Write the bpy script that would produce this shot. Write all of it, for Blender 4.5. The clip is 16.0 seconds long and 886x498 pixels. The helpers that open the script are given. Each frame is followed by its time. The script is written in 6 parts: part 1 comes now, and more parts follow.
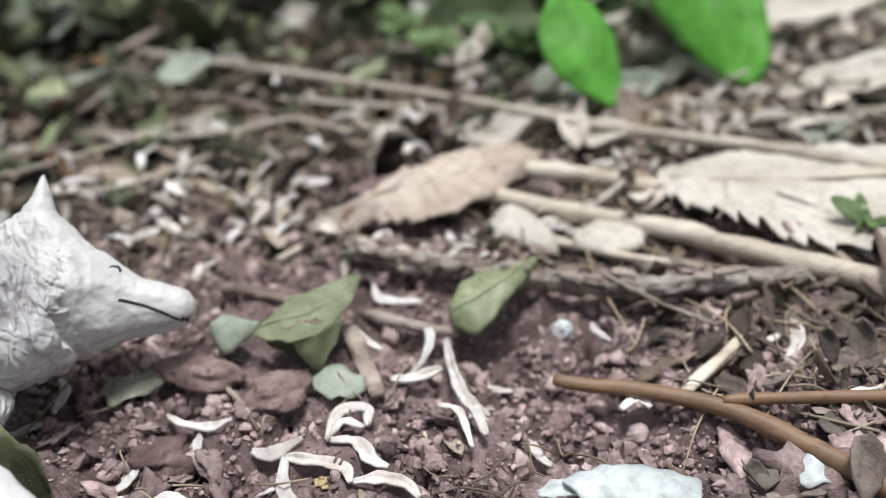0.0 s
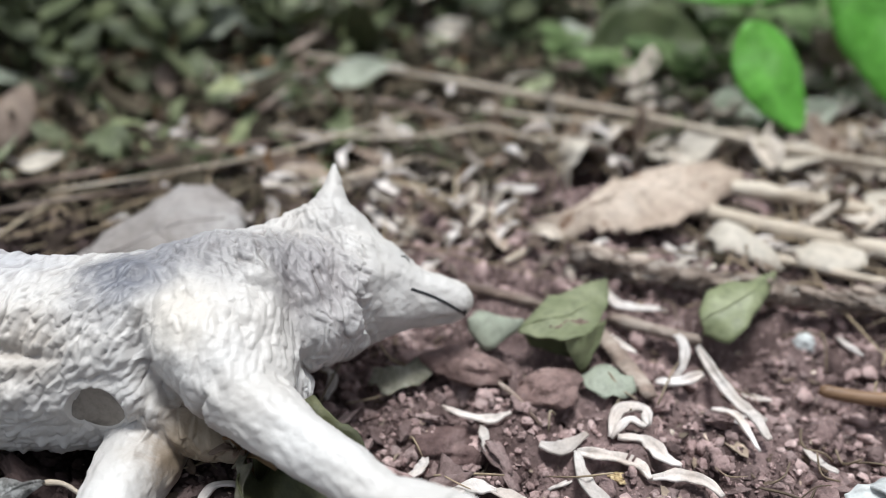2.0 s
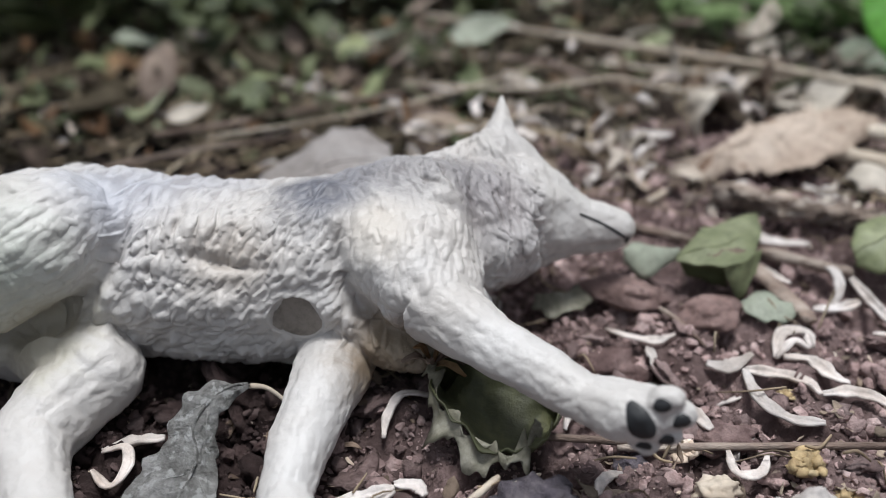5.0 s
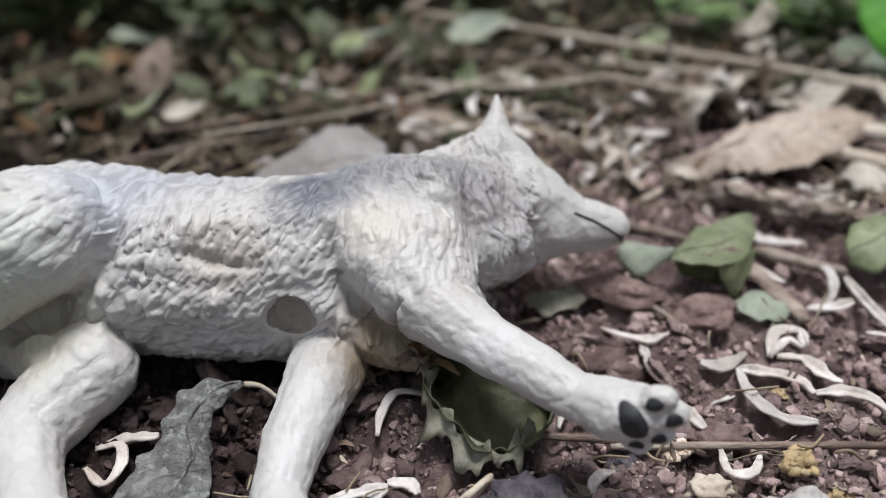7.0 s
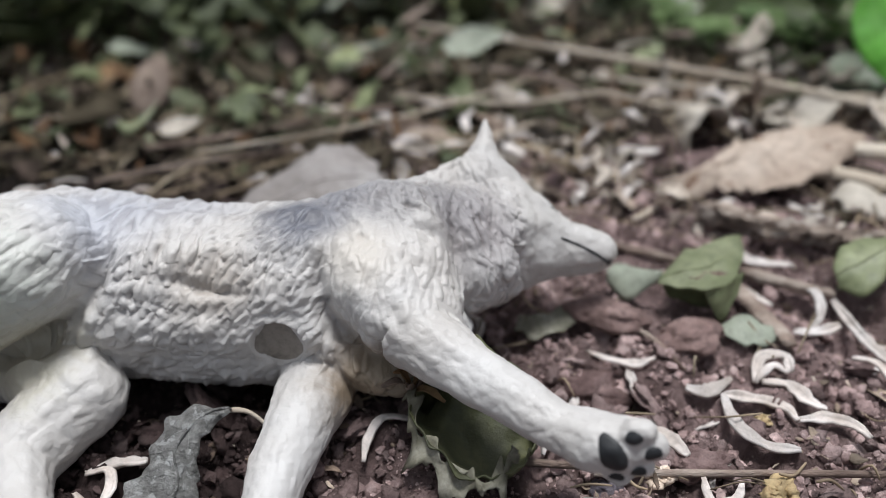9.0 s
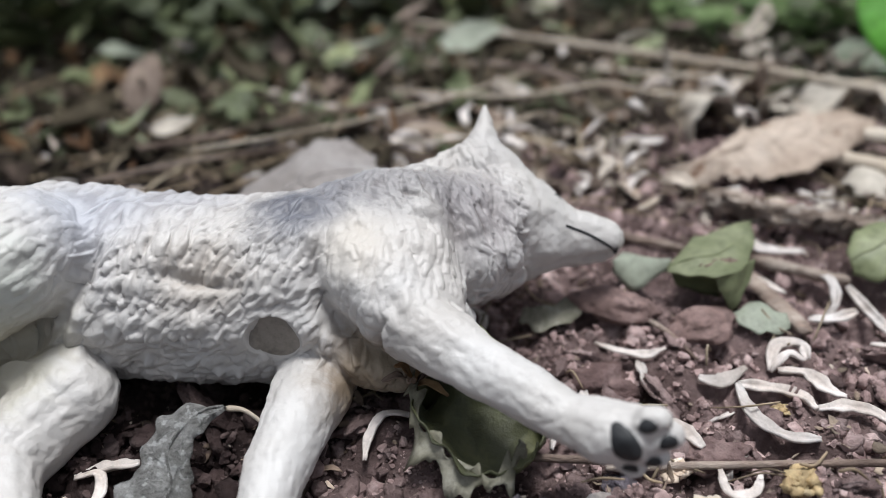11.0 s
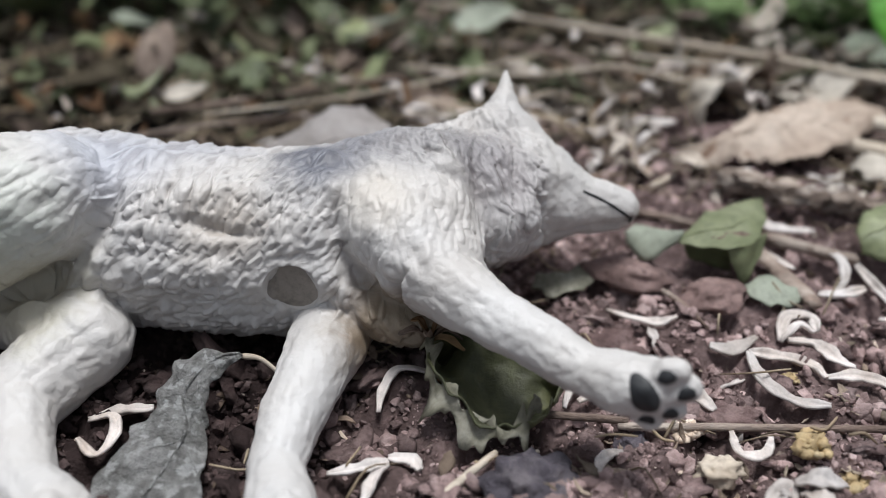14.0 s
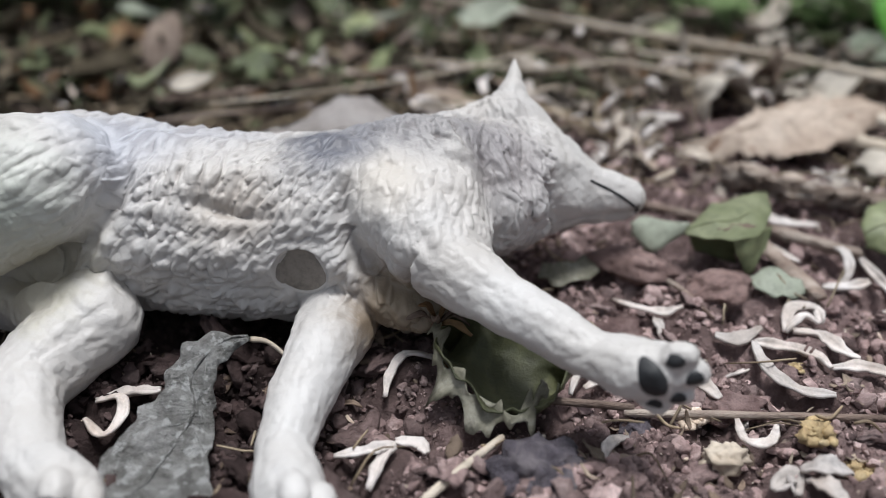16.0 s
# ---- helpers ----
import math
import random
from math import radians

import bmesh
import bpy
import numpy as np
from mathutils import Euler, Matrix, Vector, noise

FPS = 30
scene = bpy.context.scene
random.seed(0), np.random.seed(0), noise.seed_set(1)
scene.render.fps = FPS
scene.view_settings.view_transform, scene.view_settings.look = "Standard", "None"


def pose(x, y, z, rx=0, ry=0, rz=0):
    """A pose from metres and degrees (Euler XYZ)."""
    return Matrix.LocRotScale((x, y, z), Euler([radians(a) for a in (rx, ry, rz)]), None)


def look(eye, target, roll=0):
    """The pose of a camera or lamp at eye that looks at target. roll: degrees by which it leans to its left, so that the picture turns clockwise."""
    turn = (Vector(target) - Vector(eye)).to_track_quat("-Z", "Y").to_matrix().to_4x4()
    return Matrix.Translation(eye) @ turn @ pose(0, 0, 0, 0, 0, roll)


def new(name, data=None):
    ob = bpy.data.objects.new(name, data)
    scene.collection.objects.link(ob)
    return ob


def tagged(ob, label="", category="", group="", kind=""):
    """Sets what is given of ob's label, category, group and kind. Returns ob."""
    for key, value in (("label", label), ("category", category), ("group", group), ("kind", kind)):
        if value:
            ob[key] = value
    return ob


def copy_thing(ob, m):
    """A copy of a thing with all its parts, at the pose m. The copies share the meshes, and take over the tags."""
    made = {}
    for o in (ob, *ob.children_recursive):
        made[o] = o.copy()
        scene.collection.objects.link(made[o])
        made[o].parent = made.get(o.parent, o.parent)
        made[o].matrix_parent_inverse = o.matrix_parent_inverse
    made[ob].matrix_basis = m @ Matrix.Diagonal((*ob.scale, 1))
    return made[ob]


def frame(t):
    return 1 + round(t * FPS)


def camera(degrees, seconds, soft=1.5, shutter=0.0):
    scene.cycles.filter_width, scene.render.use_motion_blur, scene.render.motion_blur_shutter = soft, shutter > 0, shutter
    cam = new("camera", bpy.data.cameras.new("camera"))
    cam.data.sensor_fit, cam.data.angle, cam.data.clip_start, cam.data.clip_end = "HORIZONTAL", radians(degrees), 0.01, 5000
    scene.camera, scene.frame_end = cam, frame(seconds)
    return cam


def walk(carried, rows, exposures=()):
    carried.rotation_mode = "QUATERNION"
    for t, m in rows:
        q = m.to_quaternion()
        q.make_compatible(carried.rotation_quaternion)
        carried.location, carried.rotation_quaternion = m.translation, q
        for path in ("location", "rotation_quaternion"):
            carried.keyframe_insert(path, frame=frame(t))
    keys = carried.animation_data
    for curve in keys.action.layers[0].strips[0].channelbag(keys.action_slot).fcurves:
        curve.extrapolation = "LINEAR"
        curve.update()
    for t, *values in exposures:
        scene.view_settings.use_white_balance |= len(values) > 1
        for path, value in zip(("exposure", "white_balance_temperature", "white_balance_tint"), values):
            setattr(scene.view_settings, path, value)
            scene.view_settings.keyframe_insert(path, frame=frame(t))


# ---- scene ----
cam = camera(53.0, 16.0, 0.5)
cam.data.dof.use_dof = True
cam.data.dof.focus_distance = 0.085
cam.data.dof.aperture_fstop = 15.0
CM = 0.01
# seconds, eye in centimetres, turn in degrees
ROWS = [
    (0, 0.00, -0.00, 6.82, 54.59, 3.41, -2.42),
    (0.5, -0.98, -0.15, 6.55, 55.37, 2.27, -2.48),
    (1, -1.79, -0.37, 5.97, 56.97, 0.21, -1.38),
    (1.5, -2.90, -0.41, 6.52, 56.89, 0.03, -1.90),
    (2, -3.22, -0.23, 6.80, 56.40, 0.37, -1.54),
    (2.5, -4.08, -0.81, 6.59, 56.46, 1.67, -1.27),
    (3, -4.47, -0.88, 6.36, 56.71, 1.43, -1.13),
    (3.5, -4.56, -1.24, 6.59, 56.36, 1.63, 0.52),
    (4, -4.51, -0.98, 6.53, 56.17, 1.86, 1.29),
    (6.5, -4.49, -0.95, 6.44, 55.65, 2.31, 1.14),
    (7, -4.46, -0.95, 6.48, 55.69, 1.96, 1.28),
    (7.5, -4.48, -0.97, 6.48, 55.45, 2.31, 1.25),
    (8, -4.51, -0.96, 6.44, 55.48, 1.99, 1.32),
    (8.5, -4.55, -1.02, 6.43, 55.29, 1.91, 1.48),
    (9, -4.26, -0.83, 6.77, 55.48, 2.05, 1.64),
    (11.5, -4.27, -0.65, 6.34, 56.24, 3.08, 1.01),
    (12, -4.23, -0.62, 6.37, 56.16, 3.03, 0.96),
    (12.5, -4.20, -0.74, 6.31, 56.46, 3.19, 1.09),
    (13, -4.25, -0.73, 6.26, 56.42, 2.71, 1.24),
    (13.5, -4.43, -0.99, 6.21, 56.44, 2.33, 0.90),
    (14, -4.57, -0.99, 6.05, 56.44, 0.90, 1.68),
    (14.5, -4.58, -1.02, 6.05, 56.54, 0.76, 1.72),
    (15, -4.60, -1.03, 6.01, 56.56, 0.68, 1.76),
    (15.5, -4.64, -1.05, 5.95, 56.58, 0.17, 1.92),
    (16, -4.68, -1.11, 5.93, 56.62, 0.22, 1.88),
]
walk(cam, [(t, pose(CM * x, CM * y, CM * z, rx, ry, rz)) for t, x, y, z, rx, ry, rz in ROWS], [(0, 0.5, 6080, 7), (1.0, 0.47, 6080, 7), (2.0, 0.46, 6120, 7), (3.0, 0.36, 6130, 8), (3.5, 0.36, 6130, 9), (4.0, 0.19, 6130, 9), (6.5, 0.15, 6130, 9), (9.0, 0.16, 6130, 9), (12.5, 0.3, 6130, 9), (14, 0.19, 6130, 9), (16, 0.19, 6130, 9)])

# ---- light: open shade under a bright, even sky ----
world = bpy.data.worlds.new("overcast_sky")
scene.world = world
world.use_nodes = True
wn, wl = world.node_tree.nodes, world.node_tree.links
sky = wn.new("ShaderNodeTexSky")
sky.sky_type = "NISHITA"
sky.sun_disc = False
sky.sun_elevation, sky.sun_rotation = radians(80), radians(0)
sky.dust_density = 4.0
pale = wn.new("ShaderNodeHueSaturation")
pale.inputs["Saturation"].default_value = 0.3
wl.new(sky.outputs[0], pale.inputs["Color"])
wl.new(pale.outputs[0], wn["Background"].inputs["Color"])
wn["Background"].inputs["Strength"].default_value = 0.094
sun = new("sun", bpy.data.lights.new("sun", "SUN"))
sun.data.energy, sun.data.angle, sun.data.color = 2.85, radians(14), (1.0, 0.975, 0.94)
sun.matrix_world = look((0.04, 0.06, 0.9), (-0.03, 0.0, 0.0))


# ---- materials ----
def ramp(nt, cols):
    r = nt.nodes.new("ShaderNodeValToRGB")
    e = r.color_ramp.elements
    while len(e) < len(cols):
        e.new(0.5)
    for i, c in enumerate(cols):
        e[i].position = 0.28 + 0.44 * i / max(1, len(cols) - 1)
        e[i].color = (*c, 1)
    return r


def coords(nt, spread=True):
    """Object coordinates in centimetres, shifted for every object by its own random number."""
    tc = nt.nodes.new("ShaderNodeTexCoord")
    mp = nt.nodes.new("ShaderNodeMapping")
    mp.inputs["Scale"].default_value = (100, 100, 100)
    nt.links.new(tc.outputs["Object"], mp.inputs["Vector"])
    if spread:
        oi = nt.nodes.new("ShaderNodeObjectInfo")
        mul = nt.nodes.new("ShaderNodeVectorMath")
        mul.operation = "MULTIPLY"
        mul.inputs[1].default_value = (31.7, 17.3, 23.9)
        nt.links.new(oi.outputs["Random"], mul.inputs[0])
        nt.links.new(mul.outputs[0], mp.inputs["Location"])
    return mp


def noise_node(nt, vec, scale, detail=4.0, rough=0.6, distort=0.0):
    n = nt.nodes.new("ShaderNodeTexNoise")
    n.inputs["Scale"].default_value = scale
    n.inputs["Detail"].default_value = detail
    n.inputs["Roughness"].default_value = rough
    n.inputs["Distortion"].default_value = distort
    nt.links.new(vec, n.inputs["Vector"])
    return n.outputs["Fac"]


def mix_col(nt, fac, a, b, mode="MIX"):
    m = nt.nodes.new("ShaderNodeMix")
    m.data_type, m.blend_type = "RGBA", mode
    for sock, v in ((m.inputs["Factor"], fac), (m.inputs["A"], a), (m.inputs["B"], b)):
        if isinstance(v, (int, float)):
            sock.default_value = v
        elif isinstance(v, tuple):
            sock.default_value = (*v, 1)
        else:
            nt.links.new(v, sock)
    return m.outputs["Result"]


def step_node(nt, value, lo, hi):
    m = nt.nodes.new("ShaderNodeMapRange")
    m.interpolation_type = "SMOOTHSTEP"
    m.inputs["From Min"].default_value, m.inputs["From Max"].default_value = lo, hi
    nt.links.new(value, m.inputs["Value"])
    return m.outputs["Result"]


def surface(name, cols, scale=1.2, fine=9.0, rough=0.7, bump=0.5, depth=0.03, vary=0.25, through_light=0.0,
            streak=None, spots=None, spec=0.4, island=False):
    """A procedural material: broad blotches, fine grain, a value that differs from thing to thing, relief. Scales per centimetre."""
    m = bpy.data.materials.new(name)
    m.use_nodes = True
    nt = m.node_tree
    b = nt.nodes["Principled BSDF"]
    mp = coords(nt)
    vec = mp.outputs[0]
    if streak:
        mp2 = nt.nodes.new("ShaderNodeMapping")
        mp2.inputs["Scale"].default_value = streak
        nt.links.new(vec, mp2.inputs["Vector"])
        vec = mp2.outputs[0]
    broad = noise_node(nt, vec, scale, 5.0, 0.6, 0.4)
    r = ramp(nt, cols)
    nt.links.new(broad, r.inputs["Fac"])
    grain = noise_node(nt, vec, fine, 6.0, 0.7)
    g = ramp(nt, [(0.55, 0.55, 0.55), (1.0, 1.0, 1.0), (1.25, 1.25, 1.25)])
    nt.links.new(grain, g.inputs["Fac"])
    col = mix_col(nt, 0.8, r.outputs["Color"], g.outputs["Color"], "MULTIPLY")
    if spots:
        sc, lo, hi, sc_col = spots
        s = step_node(nt, noise_node(nt, vec, sc, 3.0, 0.5), lo, hi)
        col = mix_col(nt, s, col, sc_col)
    hsv = nt.nodes.new("ShaderNodeHueSaturation")
    if island:
        rnd = nt.nodes.new("ShaderNodeNewGeometry").outputs["Random Per Island"]
    else:
        rnd = nt.nodes.new("ShaderNodeObjectInfo").outputs["Random"]
    mr = nt.nodes.new("ShaderNodeMapRange")
    mr.inputs["To Min"].default_value, mr.inputs["To Max"].default_value = 1 - vary, 1 + vary
    nt.links.new(rnd, mr.inputs["Value"])
    nt.links.new(mr.outputs["Result"], hsv.inputs["Value"])
    nt.links.new(col, hsv.inputs["Color"])
    col = hsv.outputs[0]
    nt.links.new(col, b.inputs["Base Color"])
    rr = nt.nodes.new("ShaderNodeMapRange")
    rr.inputs["To Min"].default_value, rr.inputs["To Max"].default_value = max(0.05, rough - 0.15), min(1.0, rough + 0.15)
    nt.links.new(grain, rr.inputs["Value"])
    nt.links.new(rr.outputs["Result"], b.inputs["Roughness"])
    b.inputs["Specular IOR Level"].default_value = spec
    bp = nt.nodes.new("ShaderNodeBump")
    bp.inputs["Strength"].default_value = bump
    bp.inputs["Distance"].default_value = depth * CM
    nt.links.new(grain, bp.inputs["Height"])
    nt.links.new(bp.outputs[0], b.inputs["Normal"])
    if through_light:
        tr = nt.nodes.new("ShaderNodeBsdfTranslucent")
        nt.links.new(col, tr.inputs["Color"])
        nt.links.new(bp.outputs[0], tr.inputs["Normal"])
        mx = nt.nodes.new("ShaderNodeMixShader")
        mx.inputs[0].default_value = through_light
        nt.links.new(b.outputs[0], mx.inputs[1])
        nt.links.new(tr.outputs[0], mx.inputs[2])
        nt.links.new(mx.outputs[0], nt.nodes["Material Output"].inputs["Surface"])
    return m


def shade_soil(m):
    """Soil with shade put into its colour: darker at the back under the litter, and beside the toy."""
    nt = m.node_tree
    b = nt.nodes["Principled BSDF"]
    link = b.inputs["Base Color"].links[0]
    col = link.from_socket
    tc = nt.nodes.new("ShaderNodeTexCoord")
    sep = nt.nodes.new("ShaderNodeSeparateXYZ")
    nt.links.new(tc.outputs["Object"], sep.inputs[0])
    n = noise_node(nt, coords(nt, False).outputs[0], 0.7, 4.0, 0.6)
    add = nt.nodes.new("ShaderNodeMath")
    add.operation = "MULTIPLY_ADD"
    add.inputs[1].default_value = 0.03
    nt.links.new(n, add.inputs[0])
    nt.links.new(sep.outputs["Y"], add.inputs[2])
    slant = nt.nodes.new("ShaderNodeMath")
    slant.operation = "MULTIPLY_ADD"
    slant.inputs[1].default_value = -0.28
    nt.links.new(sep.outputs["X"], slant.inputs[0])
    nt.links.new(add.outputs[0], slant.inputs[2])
    # shade at the back left, painted into the soil as a dark brown
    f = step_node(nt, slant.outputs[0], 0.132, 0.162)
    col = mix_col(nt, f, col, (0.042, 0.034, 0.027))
    # the toy's shade on the soil around it, painted in as a darker multiply
    toy_shade = nt.nodes.new("ShaderNodeMath")
    toy_shade.operation = "MULTIPLY_ADD"
    toy_shade.inputs[1].default_value = -0.03
    nt.links.new(n, toy_shade.inputs[0])
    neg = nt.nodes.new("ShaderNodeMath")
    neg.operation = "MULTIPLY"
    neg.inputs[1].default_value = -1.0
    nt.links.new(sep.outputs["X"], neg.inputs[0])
    nt.links.new(neg.outputs[0], toy_shade.inputs[2])
    f2 = step_node(nt, toy_shade.outputs[0], 0.03, 0.05)
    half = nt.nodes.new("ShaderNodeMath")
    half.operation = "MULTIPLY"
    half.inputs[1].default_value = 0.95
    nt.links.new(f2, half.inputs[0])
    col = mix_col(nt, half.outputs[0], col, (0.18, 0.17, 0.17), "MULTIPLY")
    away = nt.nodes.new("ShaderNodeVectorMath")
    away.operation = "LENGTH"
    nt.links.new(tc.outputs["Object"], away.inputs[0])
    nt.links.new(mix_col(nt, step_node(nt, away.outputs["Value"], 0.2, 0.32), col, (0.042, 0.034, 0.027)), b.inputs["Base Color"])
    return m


# The sheet is darker than its crumbs: shade of the gaps put into its colour.
SOIL = shade_soil(surface("soil", [(0.055, 0.035, 0.034), (0.155, 0.109, 0.103), (0.34, 0.245, 0.235)], 1.3, 13.0, 0.85, 1.0, 0.07, 0.0,
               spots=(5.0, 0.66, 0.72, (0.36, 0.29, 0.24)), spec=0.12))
CRUMB = shade_soil(surface("soil_crumb", [(0.145, 0.097, 0.093), (0.365, 0.263, 0.25), (0.58, 0.455, 0.435)], 2.2, 13.0, 0.85, 1.0, 0.06, 0.5, island=True, spec=0.12))
CLOD = surface("soil_clod", [(0.1, 0.064, 0.06), (0.2, 0.135, 0.128), (0.36, 0.26, 0.245)], 2.2, 11.0, 0.85, 1.0, 0.08, 0.1, spec=0.12)
# Darker copy of CRUMB for the back, with the shade there painted in.
SHADED_CRUMB = surface("shaded_crumb", [(0.025, 0.019, 0.015), (0.06, 0.045, 0.036), (0.14, 0.105, 0.085)], 2.2, 13.0, 0.85, 1.0, 0.06, 0.5, island=True, spec=0.12)
GRAIN = surface("pale_grit", [(0.35, 0.26, 0.19), (0.55, 0.45, 0.36), (0.7, 0.63, 0.55)], 2.0, 9.0, 0.6, 0.3, 0.02, 0.3, island=True)
PETAL = surface("dry_petal", [(0.45, 0.38, 0.33), (0.66, 0.6, 0.56), (0.76, 0.72, 0.7)], 1.6, 6.0, 0.55, 0.5, 0.02, 0.2, 0.2)
SEED = surface("seed_scale", [(0.1, 0.062, 0.055), (0.24, 0.16, 0.145), (0.4, 0.29, 0.265)], 2.4, 10.0, 0.75, 1.0, 0.07, 0.15,
               spots=(6.0, 0.6, 0.7, (0.07, 0.035, 0.03)))
BARK = surface("twig_bark", [(0.08, 0.052, 0.042), (0.25, 0.185, 0.15), (0.5, 0.43, 0.37)], 2.0, 8.0, 0.8, 1.0, 0.09, 0.2, streak=(0.3, 1, 1))
FLAKY = surface("flaking_bark", [(0.09, 0.064, 0.053), (0.36, 0.28, 0.23), (0.68, 0.6, 0.53)], 3.0, 9.0, 0.85, 1.0, 0.16, 0.1, streak=(0.4, 1, 1),
                spots=(4.5, 0.52, 0.6, (0.58, 0.51, 0.45)))
PALE_BARK = surface("pale_bark", [(0.14, 0.1, 0.08), (0.36, 0.29, 0.24), (0.56, 0.48, 0.41)], 3.0, 9.0, 0.85, 1.0, 0.08, 0.3, streak=(0.4, 1, 1))
STRAW = surface("straw", [(0.27, 0.215, 0.16), (0.45, 0.38, 0.3), (0.62, 0.555, 0.465)], 1.3, 7.0, 0.6, 0.5, 0.03, 0.2, streak=(0.25, 1.4, 1.4))
SMOOTH_STICK = surface("smooth_bark", [(0.13, 0.072, 0.04), (0.2, 0.118, 0.066), (0.28, 0.175, 0.1)], 1.0, 7.0, 0.55, 0.4, 0.02, 0.1, streak=(0.3, 1.5, 1.5))
TAN_LEAF = surface("tan_leaf", [(0.23, 0.172, 0.13), (0.36, 0.285, 0.228), (0.47, 0.395, 0.33)], 0.9, 7.0, 0.7, 0.6, 0.03, 0.2, 0.12,
                   spots=(3.5, 0.62, 0.72, (0.14, 0.08, 0.05)))
PALE_LEAF = surface("pale_leaf", [(0.38, 0.33, 0.27), (0.53, 0.475, 0.4), (0.62, 0.57, 0.5)], 0.8, 7.0, 0.6, 0.4, 0.02, 0.1, 0.15)
DUSTY_LEAF = surface("dusty_leaf", [(0.2, 0.175, 0.16), (0.32, 0.29, 0.275), (0.42, 0.395, 0.385)], 0.9, 7.0, 0.7, 0.5, 0.03, 0.1, 0.15)
WHITE_LEAF = surface("bleached_leaf", [(0.44, 0.45, 0.44), (0.56, 0.58, 0.575), (0.66, 0.68, 0.68)], 0.8, 7.0, 0.45, 0.3, 0.02, 0.08, 0.15)
GREY_LEAF = surface("decayed_leaf", [(0.15, 0.145, 0.135), (0.33, 0.325, 0.31), (0.52, 0.51, 0.5)], 4.5, 14.0, 0.7, 1.0, 0.14, 0.1, 0.08,
                    spots=(9.0, 0.54, 0.62, (0.56, 0.56, 0.55)))
OLIVE_LEAF = surface("olive_leaf", [(0.12, 0.138, 0.07), (0.205, 0.228, 0.122), (0.33, 0.35, 0.215)], 0.9, 7.0, 0.5, 0.3, 0.02, 0.15, 0.25)
DULL_GREEN = surface("dull_green_leaf", [(0.04, 0.05, 0.024), (0.09, 0.11, 0.05), (0.18, 0.2, 0.105)], 1.0, 7.0, 0.55, 0.5, 0.03, 0.2, 0.2)
SAGE_OLIVE = surface("faded_green_leaf", [(0.1, 0.095, 0.065), (0.22, 0.21, 0.155), (0.44, 0.42, 0.35)], 2.4, 8.0, 0.6, 0.6, 0.04, 0.1, 0.2)
LIME_LEAF = surface("lime_leaf", [(0.15, 0.17, 0.07), (0.26, 0.285, 0.135), (0.38, 0.4, 0.23)], 0.9, 7.0, 0.55, 0.3, 0.02, 0.15, 0.2)
BROWN_LEAF = surface("dark_brown_leaf", [(0.07, 0.05, 0.037), (0.16, 0.115, 0.088), (0.28, 0.215, 0.17)], 1.2, 7.0, 0.7, 0.6, 0.03, 0.2, 0.08)
# The leg's shade inside the cup is put into this darker green.
CUP_LEAF = surface("shaded_cup_leaf", [(0.028, 0.028, 0.013), (0.06, 0.064, 0.028), (0.15, 0.15, 0.07)], 1.2, 8.0, 0.55, 0.6, 0.04, 0.1, 0.03)
SAGE_LEAF = surface("sage_leaf", [(0.21, 0.235, 0.18), (0.31, 0.335, 0.265), (0.43, 0.45, 0.37)], 1.0, 7.0, 0.6, 0.4, 0.02, 0.2, 0.15)
FRESH_LEAF = surface("fresh_leaf", [(0.14, 0.42, 0.05), (0.24, 0.58, 0.11), (0.42, 0.72, 0.28)], 0.7, 6.0, 0.22, 0.25, 0.02, 0.1, 0.5)
MOSS = surface("moss", [(0.075, 0.125, 0.04), (0.14, 0.21, 0.075), (0.26, 0.34, 0.16)], 1.4, 8.0, 0.7, 0.5, 0.03, 0.25, 0.3)
RUST_LEAF = surface("rust_leaf", [(0.1, 0.055, 0.028), (0.2, 0.115, 0.052), (0.3, 0.2, 0.105)], 1.0, 7.0, 0.65, 0.5, 0.03, 0.25, 0.2)
STONE = surface("purple_stone", [(0.06, 0.052, 0.066), (0.13, 0.113, 0.135), (0.27, 0.24, 0.25)], 3.0, 9.0, 0.6, 1.0, 0.1, 0.2)
YELLOW = surface("yellow_crumb", [(0.3, 0.2, 0.1), (0.46, 0.35, 0.19), (0.62, 0.53, 0.36)], 2.0, 9.0, 0.7, 0.7, 0.04, 0.15)


